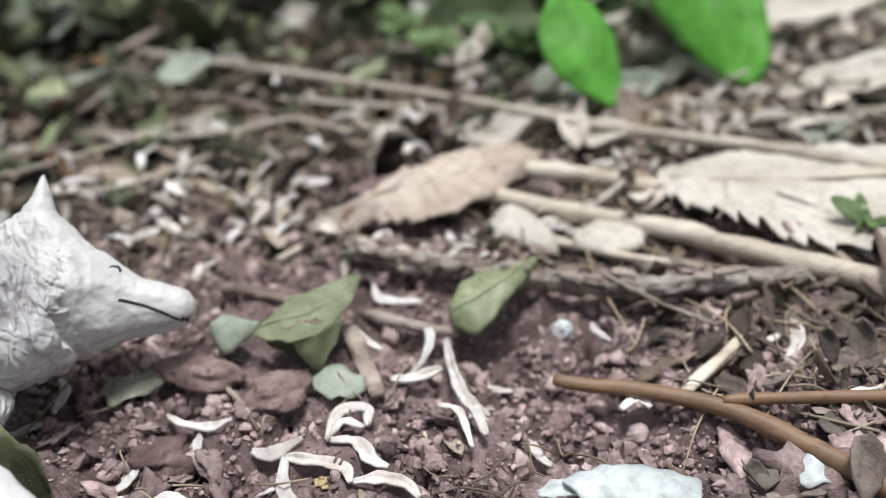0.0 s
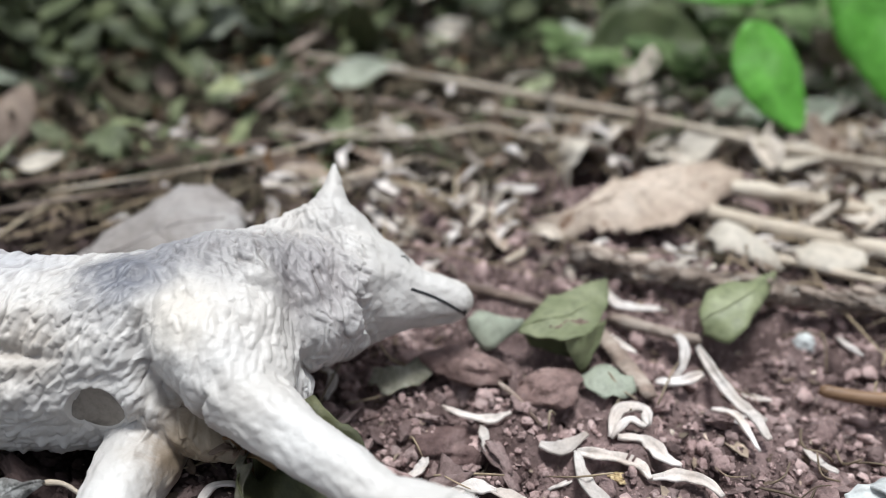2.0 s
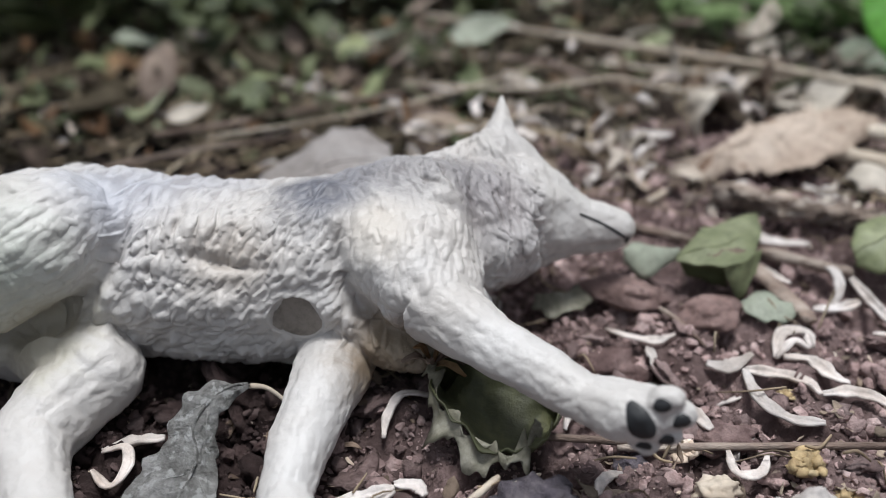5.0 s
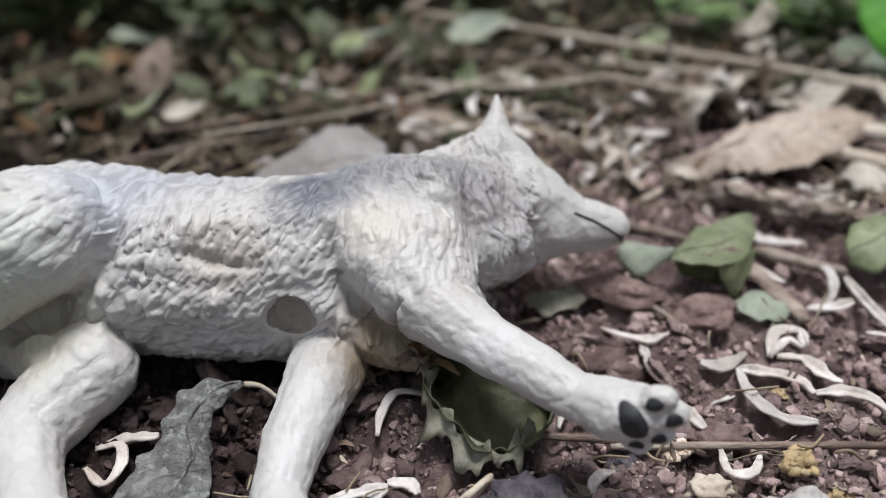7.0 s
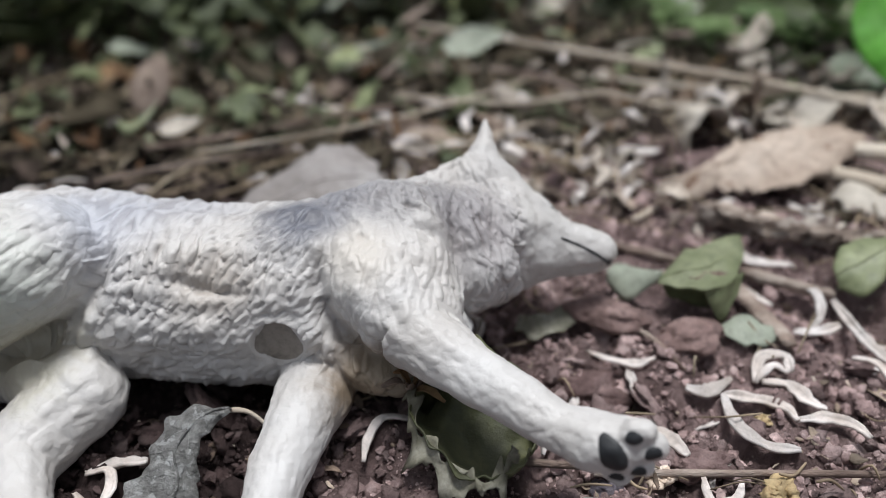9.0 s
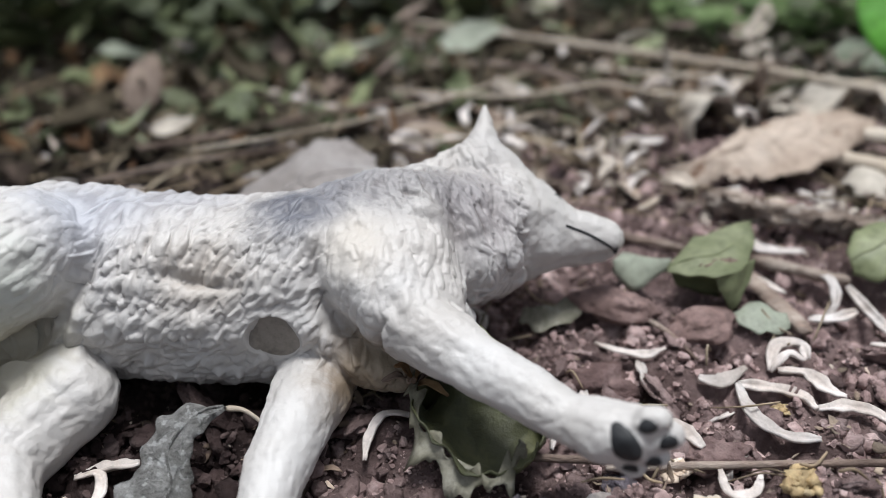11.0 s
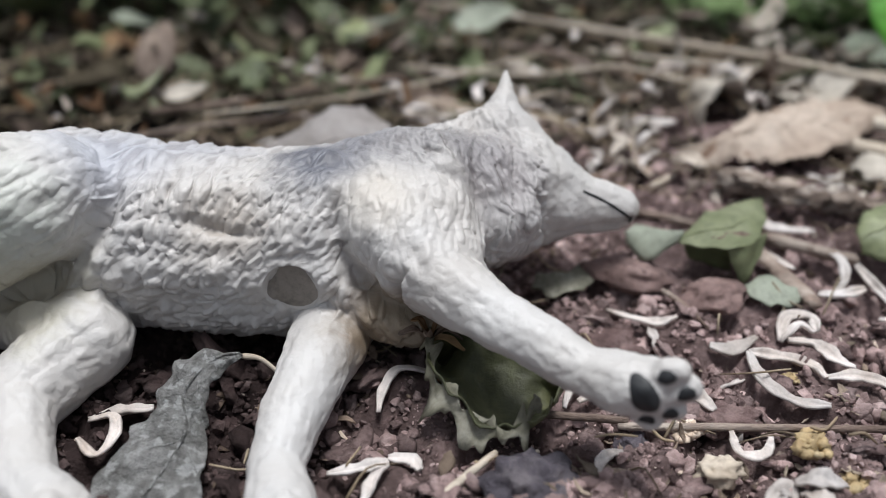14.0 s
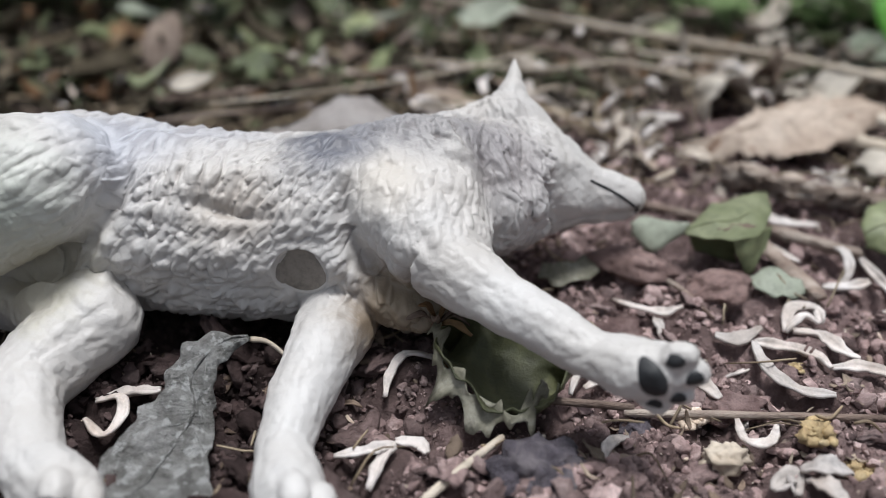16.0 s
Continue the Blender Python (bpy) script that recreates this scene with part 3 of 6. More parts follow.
def toy_wolf():
    from mathutils import bvhtree, kdtree
    chains = [
        # fur strength, centimetres and radii along the limb
        (1.0, [(-10.3, 7.0, 0.98, 0.76), (-9.6, 6.95, 1.08, 0.92), (-8.92, 6.9, 1.2, 0.93), (-7.83, 6.85, 1.1, 0.9), (-6.9, 6.8, 1.05, 0.89),
               (-5.99, 6.8, 1.06, 0.92), (-5.41, 6.9, 0.95, 0.92)]),
        (1.0, [(-8.18, 6.55, 0.77, 0.5), (-7.19, 6.5, 0.74, 0.56), (-6.22, 6.5, 0.72, 0.53)]),
        (0.5, [(-8.95, 6.5, 0.6, 0.5), (-9.4, 6.4, 0.6, 0.6), (-10.0, 6.5, 0.6, 0.62)]),
        (1.2, [(-5.5, 7.0, 1.15, 0.87), (-4.96, 7.1, 1.26, 0.79), (-4.45, 7.38, 1.23, 0.68), (-4.22, 7.48, 1.2, 0.58)]),
        (1.3, [(-4.62, 7.15, 1.02, 0.42), (-4.28, 7.25, 1.0, 0.37)]),
        (0.3, [(-4.13, 7.55, 1.25, 0.62), (-3.93, 7.58, 1.25, 0.5), (-3.74, 7.6, 1.19, 0.41), (-3.5, 7.6, 1.07, 0.33)]),
        (0.1, [(-3.85, 7.55, 1.05, 0.5), (-3.41, 7.58, 0.97, 0.345), (-3.12, 7.6, 0.95, 0.265), (-2.94, 7.6, 0.91, 0.235)]),
        (0.1, [(-3.62, 7.56, 0.82, 0.23), (-3.12, 7.57, 0.79, 0.16), (-2.99, 7.57, 0.79, 0.14)]),
        (0.7, [(-4.35, 7.7, 1.4, 0.45), (-4.27, 7.85, 1.66, 0.33)]),
        (0.8, [(-4.75, 7.65, 1.5, 0.36), (-4.5, 7.8, 1.66, 0.3), (-4.3, 7.95, 1.82, 0.22)]),
        (0.2, [(-3.87, 7.65, 1.42, 0.3), (-4.05, 7.85, 1.65, 0.26), (-4.2, 7.98, 1.84, 0.2)]),
        (0.2, [(-4.27, 7.85, 1.65, 0.33), (-4.24, 8.05, 1.92, 0.18), (-4.21, 8.2, 2.06, 0.1), (-4.2, 8.38, 2.22, 0.03)]),
        (0.2, [(-4.1, 7.95, 0.7, 0.26), (-4.05, 8.35, 0.55, 0.1)]),
        (0.38, [(-5.42, 7.0, 1.55, 0.42), (-5.46, 6.55, 1.45, 0.52), (-5.34, 6.3, 1.42, 0.5), (-5.15, 6.05, 1.27, 0.46)]),
        (0.38, [(-5.35, 6.65, 1.42, 0.55), (-4.98, 6.55, 1.32, 0.55)]),
        (0.38, [(-4.95, 6.8, 1.42, 0.5), (-4.95, 6.45, 1.3, 0.5), (-4.9, 6.05, 1.2, 0.42)]),
        (0.5, [(-4.85, 6.8, 1.3, 0.46), (-4.5, 6.95, 1.15, 0.42), (-4.35, 7.15, 1.05, 0.38)]),
        (0.6, [(-5.65, 6.3, 0.76, 0.52), (-5.25, 6.2, 0.72, 0.5), (-4.85, 6.35, 0.76, 0.45)]),
        (0.17, [(-5.2, 6.05, 1.28, 0.44), (-4.78, 5.68, 1.19, 0.35), (-4.4, 5.36, 1.12, 0.27), (-4.1, 5.12, 1.08, 0.25), (-3.58, 4.75, 0.99, 0.225)]),
        (0.12, [(-3.58, 4.75, 0.99, 0.225), (-3.31, 4.58, 1.02, 0.27), (-3.12, 4.5, 1.07, 0.255)]),
        (0.08, [(-3.01, 4.42, 1.27, 0.14), (-2.94, 4.4, 1.31, 0.115)]),
        (0.08, [(-2.94, 4.42, 1.13, 0.15), (-2.84, 4.4, 1.14, 0.115)]),
        (0.08, [(-3.01, 4.42, 0.97, 0.14), (-2.93, 4.38, 0.93, 0.115)]),
        (0.08, [(-3.16, 4.4, 0.87, 0.13), (-3.1, 4.34, 0.83, 0.1)]),
        (0.19, [(-5.94, 6.35, 0.42, 0.45), (-6.0, 5.8, 0.42, 0.4), (-6.07, 5.45, 0.4, 0.35), (-6.2, 4.85, 0.35, 0.3), (-6.26, 4.28, 0.29, 0.24)]),
        (0.1, [(-6.26, 4.28, 0.29, 0.24), (-6.14, 3.84, 0.31, 0.31), (-6.06, 3.66, 0.35, 0.28)]),
        (0.08, [(-6.01, 3.61, 0.56, 0.13), (-5.99, 3.51, 0.56, 0.11)]),
        (0.08, [(-5.82, 3.61, 0.44, 0.13), (-5.79, 3.51, 0.44, 0.11)]),
        (0.08, [(-5.82, 3.61, 0.22, 0.13), (-5.79, 3.51, 0.22, 0.11)]),
        (0.22, [(-9.3, 6.5, 0.5, 0.58), (-8.75, 6.0, 0.52, 0.52), (-8.38, 5.75, 0.49, 0.46)]),
        (0.15, [(-8.4, 5.75, 0.47, 0.46), (-8.66, 5.35, 0.38, 0.43), (-8.8, 4.95, 0.34, 0.39), (-8.57, 4.42, 0.29, 0.31)]),
        (0.1, [(-8.57, 4.42, 0.29, 0.31), (-8.32, 3.98, 0.3, 0.29), (-8.0, 3.74, 0.33, 0.32), (-7.86, 3.64, 0.36, 0.29)]),
        (0.08, [(-7.87, 3.56, 0.59, 0.135), (-7.84, 3.46, 0.59, 0.115)]),
        (0.08, [(-7.64, 3.56, 0.48, 0.135), (-7.6, 3.46, 0.48, 0.115)]),
        (0.08, [(-7.6, 3.56, 0.25, 0.135), (-7.56, 3.46, 0.25, 0.115)]),
        (0.34, [(-8.72, 6.4, 1.78, 0.6), (-8.88, 6.22, 1.76, 0.67), (-9.32, 5.95, 1.52, 0.56)]),
        (0.3, [(-9.32, 6.0, 1.47, 0.52), (-9.95, 5.6, 1.24, 0.35), (-10.35, 5.2, 1.05, 0.28), (-10.15, 4.65, 0.7, 0.26)]),
        (0.1, [(-10.15, 4.65, 0.7, 0.26), (-9.95, 4.25, 0.55, 0.32)]),
        (1.0, [(-10.6, 7.1, 1.0, 0.42), (-11.4, 7.3, 0.75, 0.36), (-12.3, 7.4, 0.5, 0.3), (-12.9, 7.35, 0.36, 0.12)]),
    ]
    bm = bmesh.new()
    plates = []
    for fur, pts in chains:
        for (a, b) in zip(pts, pts[1:]):
            pa, pb = Vector(a[:3]), Vector(b[:3])
            k = max(2, int((pb - pa).length / (0.2 * max(a[3], b[3]))) + 1)
            for i in range(k):
                f = i / (k - 1)
                f2 = f * f * (3 - 2 * f) * 0.5 + f * 0.5
                p, r = pa.lerp(pb, f), a[3] + (b[3] - a[3]) * f2
                bmesh.ops.create_icosphere(bm, subdivisions=2, radius=r * 1.03, matrix=Matrix.Translation(p))
                if fur in (0.38, 0.34):
                    plates.append((*p, r * 1.03))
    raw = bpy.data.meshes.new("raw")
    bm.to_mesh(raw)
    bm.free()
    tmp = new("raw", raw)
    md = tmp.modifiers.new("remesh", "REMESH")
    md.mode, md.voxel_size = "VOXEL", 0.0128
    sm = tmp.modifiers.new("smooth", "SMOOTH")
    sm.factor, sm.iterations = 0.5, 36
    dg = bpy.context.evaluated_depsgraph_get()
    me = bpy.data.meshes.new_from_object(tmp.evaluated_get(dg))
    bpy.data.objects.remove(tmp)
    count = len(me.vertices)
    co, nor = np.empty(count * 3), np.empty(count * 3)
    me.vertices.foreach_get("co", co)
    me.vertices.foreach_get("normal", nor)
    co, nor = co.reshape(-1, 3), nor.reshape(-1, 3)
    faces = [tuple(p.vertices) for p in me.polygons]
    bpy.data.meshes.remove(me)
    X, Y, Z = co.T
    gaps, seg_fur = segment_gaps(co, chains)
    w = 1 / (0.06 + np.maximum(0, gaps + 0.06)) ** 3
    fur = (w * seg_fur[:, None]).sum(0) / w.sum(0)

    # the distance to the shoulder's and the thigh's plates, and the way from their middles
    gap, rim = np.full(count, 9.0), np.zeros(count, int)
    for i, (px, py, pz, r) in enumerate(plates):
        g = np.linalg.norm(co - (px, py, pz), axis=1) - r
        near = g < gap
        gap[near], rim[near] = g[near], i
    away = co - np.array(plates)[rim, :3]
    away /= np.linalg.norm(away, axis=1)[:, None]
    ways = np.where((X > -7.2)[:, None], (-0.55, -0.35, -0.75), (0.35, -0.35, -0.75))
    behind = np.clip((away * ways).sum(1) * 1.6, 0, 1) * (fur > 0.25)
    on_plate = ease(-gap, -0.12, 0.02)

    # where each kind of moulded coat lies
    trunk = ease(X, -10.6, -10.2) * ease(-X, 5.5, 5.75) * ease(fur, 0.55, 0.8) * (1 - on_plate)
    crease_z = 1.6 + 0.06 * np.sin(3.1 * X) + 0.12 * ease(X, -7.8, -8.8)
    low = ease(crease_z - Z, -0.04, 0.06) * ease(-Y, -6.75, -6.5)
    withers = ease(X, -5.85, -5.6) * ease(-X, 4.62, 4.85) * ease(fur, 0.6, 0.9) * (1 - on_plate)
    ruff = ease(X, -4.85, -4.6) * ease(-X, 3.8, 4.02) * ease(Z, 0.35, 0.6) * ease(-Z, -2.12, -1.98) * ease(Y, 6.45, 6.6) * ease(fur, 0.42, 0.6) * (1 - on_plate)
    limb = ease(-fur, -0.36, -0.2) * (X < -4.6) + ease(-fur, -0.36, -0.2) * (Y < 6.3) * (X >= -4.6)
    limb = np.clip(limb, 0, 1)
    relief = np.zeros(count)
    height_here = np.full(count, 0.02)

    tree = kdtree.KDTree(count)
    for i, v in enumerate(co):
        tree.insert(v, i)
    tree.balance()
    rng = np.random.default_rng(4)

    def tufts(mask, number, length, half, rise, flow, sway, floor=0.0):
        """Moulded locks of fur: narrow drops that lie over one another and end in a blunt tip."""
        height_here[mask > 0.5] = rise
        picks = rng.choice(np.flatnonzero(mask > 0.3), number)
        for i in picks:
            p, n = co[i], nor[i]
            L, W, H = length * rng.uniform(0.6, 1.35), half * rng.uniform(0.6, 1.4), rise * rng.uniform(0.45, 1.25) * mask[i]
            turn = noise.noise_vector(Vector(p * 1.1)) * sway + Vector(rng.normal(0, 0.22, 3))
            f = np.array(flow) + np.array(turn)
            f = f - n * (f @ n)
            f /= np.linalg.norm(f) + 1e-9
            s = np.cross(n, f)
            idx = np.array([k for _, k, _ in tree.find_range(p, 0.62 * L + 0.3 * W)])
            rel = co[idx] - p
            u = rel @ f / L + 0.5
            v = rel @ s / W + 0.5 * rng.uniform(-1, 1) * (u - 0.5) ** 2
            shape = np.clip(1 - v * v * (0.8 + 0.7 * np.clip(u - 0.6, 0, 1)), 0, 1) ** 0.55 * ease(u, -0.02, 0.55) * ease(-u, -1.02, -0.86) * (nor[idx] @ n > 0.2)
            h = H * shape + floor * (shape > 0)
            relief[idx] = np.maximum(relief[idx], h) + 0.1 * np.minimum(relief[idx], h)

    tufts(trunk * (1 - low), 1100, 0.42, 0.034, 0.022, (-0.3, -0.72, -0.55), 0.7)
    tufts(trunk * (1 - low) * ease(1.95 - Z, -0.05, 0.1) * (Y < 6.7), 520, 0.3, 0.036, 0.05, (-0.45, -0.6, -0.5), 0.7)
    tufts(trunk * low, 1250, 0.3, 0.04, 0.045, (-0.7, -0.4, -0.5), 1.0)
    tufts(trunk * low, 200, 0.15, 0.055, 0.06, (-0.8, -0.1, -0.3), 1.2)
    tufts(withers, 800, 0.4, 0.032, 0.042, (0.1, -0.75, -0.6), 0.8)
    tufts(ruff, 900, 0.44, 0.03, 0.034, (0.25, -0.72, -0.6), 0.6)
    tufts(ruff * ease(X, -4.2, -4.0), 200, 0.3, 0.03, 0.04, (0.8, -0.3, -0.3), 0.5)
    tufts(ruff * ease(0.95 - Z, -0.05, 0.15), 170, 0.3, 0.036, 0.05, (0.1, -0.5, -0.8), 0.4)
    tufts(on_plate * (fur > 0.25) * (X > -7), 520, 0.36, 0.045, 0.022, (-0.15, -0.75, -0.6), 0.9)
    tufts(on_plate * (fur > 0.25) * (X < -7), 480, 0.42, 0.05, 0.02, (-0.75, -0.5, -0.4), 0.35)
    tufts(limb * (X > -5.3) * (Z > 0.7), 420, 0.34, 0.05, 0.007, (0.75, -0.6, -0.15), 0.6)
    tufts(limb * (Z <= 0.9), 620, 0.34, 0.05, 0.008, (-0.1, -0.9, -0.2), 0.9)
    tufts(ease(fur, 0.4, 0.6) * (X > -6.2) * (X < -4.7) * (Z < 1.0) * (1 - on_plate), 360, 0.28, 0.036, 0.04, (0.3, -0.4, -0.8), 0.8)

    # mask of the recesses between locks, where the paint carries their shade
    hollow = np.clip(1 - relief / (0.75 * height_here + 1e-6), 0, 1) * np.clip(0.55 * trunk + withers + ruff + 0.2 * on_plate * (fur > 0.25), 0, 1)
    lumps = np.array([noise.noise(v * 1.9) * 0.045 * min(1.0, f + 0.3) + (noise.noise(v * 3.4) * 0.026 + noise.noise(v * 7.5) * 0.012) * min(1.0, 0.45 + f) + noise.noise(v * 15.0) * 0.006
                      for v, f in zip(map(Vector, co), fur)])
    calm = np.exp(-(((co - (-6.31, 5.9, 1.0)) ** 2).sum(1)) / 0.42 ** 2)
    d = relief * (1 - 0.75 * calm) + lumps
    # the shoulder and the thigh stand proud over a groove
    d += behind * (-0.22 * np.exp(-((gap - 0.06) / 0.11) ** 2) + 0.075 * np.exp(-((gap + 0.03) / 0.04) ** 2))
    # the flank folds in under the ribs, deepest in the middle
    fold = np.exp(-((Z - crease_z + 0.02) / 0.045) ** 2) * trunk * (Y < 6.6) * ease(X, -7.9, -7.3)
    d -= fold * (0.01 + 0.06 * np.exp(-((X + 6.95) / 0.4) ** 2))
    # the cheek fur ends in a raised, ragged rim over the smooth face
    ragged = np.array([noise.noise(Vector((0, v[1] * 3.2, v[2] * 4.5))) * 0.09 + noise.noise(Vector((1, v[1] * 9, v[2] * 11))) * 0.04 for v in co])
    rim_x = -3.9 + ragged - 0.3 * ease(0.95 - Z, 0.0, 0.45)
    head = (X > -4.9) * ease(Y, 6.4, 6.6) * ease(Z, 0.45, 0.6) * ease(-Z, -1.6, -1.35)
    d += head * (0.075 * ease(rim_x - X, -0.005, 0.04) * ease(X, -4.75, -4.0) - 0.01 * ease(X - rim_x, 0, 0.03) * ease(-(X - rim_x), -0.2, -0.04))
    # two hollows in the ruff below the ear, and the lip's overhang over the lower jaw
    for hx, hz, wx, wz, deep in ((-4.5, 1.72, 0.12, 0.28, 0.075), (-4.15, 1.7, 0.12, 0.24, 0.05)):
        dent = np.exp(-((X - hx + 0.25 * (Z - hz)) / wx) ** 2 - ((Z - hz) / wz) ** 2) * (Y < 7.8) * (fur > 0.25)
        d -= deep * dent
        # the dents' shade joins the same painted mask
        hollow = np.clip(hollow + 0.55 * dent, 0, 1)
    d -= 0.09 * np.exp(-((Z - 0.8) / 0.06) ** 2) * (X > -3.75) * (Y < 7.6) * ease(-nor[:, 1], 0.2, 0.6)
    for tx, ty, tz, r, up in ((-8.25, 5.92, 0.9, 0.075, 0.085), (-8.03, 6.07, 0.71, 0.06, 0.075), (-7.6, 6.03, 0.74, 0.06, 0.075), (-8.18, 5.98, 1.29, 0.1, 0.06),
                              (-7.02, 5.95, 1.21, 0.09, 0.085), (-7.35, 6.09, 0.59, 0.045, 0.06), (-7.17, 6.13, 0.51, 0.045, 0.06), (-6.93, 6.04, 0.61, 0.05, 0.06),
                              (-6.74, 6.06, 0.56, 0.045, 0.06), (-7.87, 5.98, 1.22, 0.07, 0.045), (-7.45, 5.96, 1.19, 0.08, 0.05)):
        spot = tree.find((tx, ty, tz))[0]
        k2 = ((co - np.array(spot)) ** 2).sum(1)
        d = d * (1 - 0.6 * np.exp(-k2 / (1.6 * r) ** 2)) + 1.35 * up * np.exp(-k2 / r ** 2)
        hollow *= 1 - 0.8 * np.exp(-k2 / (1.4 * r) ** 2)
    skin = bvhtree.BVHTree.FromPolygons(co.tolist(), faces)
    plug, plug_n, _, _ = skin.find_nearest(Vector((-6.31, 5.9, 1.0)))
    plug_n = (plug_n + Vector((0, -0.6, 0.25))).normalized()
    p = co + nor * d[:, None]
    off = p - np.array(plug)
    up = off @ np.array(plug_n)
    flat = np.linalg.norm(off - up[:, None] * np.array(plug_n), axis=1)
    inside = ease(0.275 - flat, 0.0, 0.025) * (np.abs(up) < 0.5)
    lip = np.exp(-((flat - 0.295) / 0.03) ** 2) * (np.abs(up) < 0.4) * ease(0.1 - up, 0, 0.2)
    p += np.array(plug_n) * ((-0.05 - up) * inside + 0.012 * lip)[:, None]
    hollow *= 1 - ease(0.36 - flat, 0, 0.06)
    out = [Vector(v) for v in p]
    mats = [0] * len(faces)
    tree = bvhtree.BVHTree.FromPolygons(out, faces)

    def disc(centre, n, rx, ry, turn, dome, mat, lift=0.006):
        """A painted or moulded patch that lies on the skin."""
        u = n.cross(Vector((0, 0, 1))).normalized()
        v = n.cross(u)
        ca, sa = math.cos(turn), math.sin(turn)
        u, v = u * ca + v * sa, v * ca - u * sa
        first = len(out)
        rings, seg = 6, 22
        pts = []
        for i in range(rings + 1):
            f = i / rings
            for k in range(seg):
                a = 2 * math.pi * k / seg
                wob = 1 + 0.05 * math.sin(3 * a + turn)
                q = centre + u * (rx * f * wob * math.cos(a)) + v * (ry * f * wob * math.sin(a))
                hit = tree.ray_cast(q + n * 0.25, -n, 0.5)[0]
                q = hit if hit else q
                pts.append(q + n * (lift + dome * (1 - f ** 3) - (0.03 if i == rings else 0)))
        out.extend(pts)
        for i in range(rings):
            for k in range(seg):
                k2 = (k + 1) % seg
                faces.append((first + i * seg + k, first + (i + 1) * seg + k, first + (i + 1) * seg + k2, first + i * seg + k2))
                mats.append(mat)

    disc(plug, plug_n, 0.262, 0.262, 0, 0.0, 2, 0.008)
    for n, pads in (((0.42, -0.85, 0.3), (((-3.23, 4.15, 1.17), 0.1, 0.15, 0.4), ((-3.06, 4.2, 1.37), 0.065, 0.055, 0.2), ((-2.86, 4.2, 1.19), 0.07, 0.06, 0.3), ((-2.98, 4.2, 0.97), 0.06, 0.05, 0.4), ((-3.16, 4.2, 0.89), 0.06, 0.05, 0))),
                    ((0.1, -0.97, 0.2), (((-6.16, 3.32, 0.29), 0.12, 0.11, 0), ((-6.01, 3.32, 0.56), 0.085, 0.06, 0.3), ((-5.82, 3.32, 0.46), 0.045, 0.06, 0), ((-5.82, 3.32, 0.22), 0.065, 0.05, 0))),
                    ((0.1, -0.97, 0.2), (((-7.97, 3.3, 0.31), 0.14, 0.14, 0), ((-7.86, 3.3, 0.59), 0.105, 0.075, 0.3), ((-7.62, 3.3, 0.49), 0.05, 0.065, 0), ((-7.59, 3.3, 0.25), 0.08, 0.065, 0)))):
        n = Vector(n).normalized()
        for c, rx, ry, turn in pads:
            spot, sn, _, _ = tree.find_nearest(Vector(c))
            disc(spot, (sn + n).normalized(), rx * 1.25, ry * 1.25, turn, 0.012, 1)
    # the mouth, the nostril and the slit of the closed eye: thin black strokes
    eye_dir = Vector((-0.12, 0.82, -0.56)).normalized()
    for a, b, width in (((-3.38, 7.3, 1.3), (-2.84, 7.35, 0.93), 0.016), ((-2.84, 7.35, 0.93), (-2.79, 7.42, 0.84), 0.03), ((-3.46, 7.42, 1.64), (-3.37, 7.42, 1.56), 0.011)):
        first, steps = len(out), 22
        a, b = Vector(a), Vector(b)
        side = (b - a).cross(eye_dir).normalized()
        for i in range(steps):
            f = i / (steps - 1)
            c = a.lerp(b, f) + side * (0.025 * math.sin(math.pi * f))
            for s in (-1, 0, 1):
                q = c + side * (s * width)
                hit = tree.ray_cast(q - eye_dir * 1.5, eye_dir, 4)[0]
                q = hit if hit else q
                out.append(q - eye_dir * (0.012 if s == 0 else 0.004))
        for i in range(steps - 1):
            for s in (0, 1):
                k = first + 3 * i + s
                faces.append((k, k + 3, k + 4, k + 1))
                mats.append(1)
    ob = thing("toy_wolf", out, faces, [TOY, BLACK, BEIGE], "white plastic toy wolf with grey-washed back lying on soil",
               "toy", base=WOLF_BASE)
    ob.data.polygons.foreach_set("material_index", mats[:len(ob.data.polygons)])
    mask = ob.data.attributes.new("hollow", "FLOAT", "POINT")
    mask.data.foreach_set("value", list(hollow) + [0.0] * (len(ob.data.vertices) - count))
    return ob


toy_wolf()

# ---- fallen leaves close to the toy ----
ROOF = [(-2.14, 7.78, 0.42), (-1.79, 8.12, 0.5), (-1.4, 8.32, 0.52), (-0.98, 8.62, 0.44)], [(-2.16, 7.66, 0.42), (-1.86, 7.44, 0.5), (-1.59, 7.38, 0.53), (-1.24, 7.73, 0.48), (-0.98, 8.56, 0.44)]
ob = thing("fallen_leaf", *loft(*ROOF, n=48, m=18, bulge=0.02, crumple=0.06, seed=3), OLIVE_LEAF, "curled olive-green fallen leaf with a brown rotten spot", "leaf", group="fallen green leaves")
ribs(ob, *ROOF, 0.02, 0.06, 3, OLIVE_LEAF, 0.016, 0)
part("folded_tip", *loft([(-1.72, 7.4, 0.5), (-1.49, 7.44, 0.53), (-1.2, 7.76, 0.48)], [(-1.66, 7.37, 0.34), (-1.48, 7.36, 0.04), (-1.28, 7.55, 0.26)], n=26, m=14, bulge=0.0, crumple=0.05, seed=33), OLIVE_LEAF, ob)
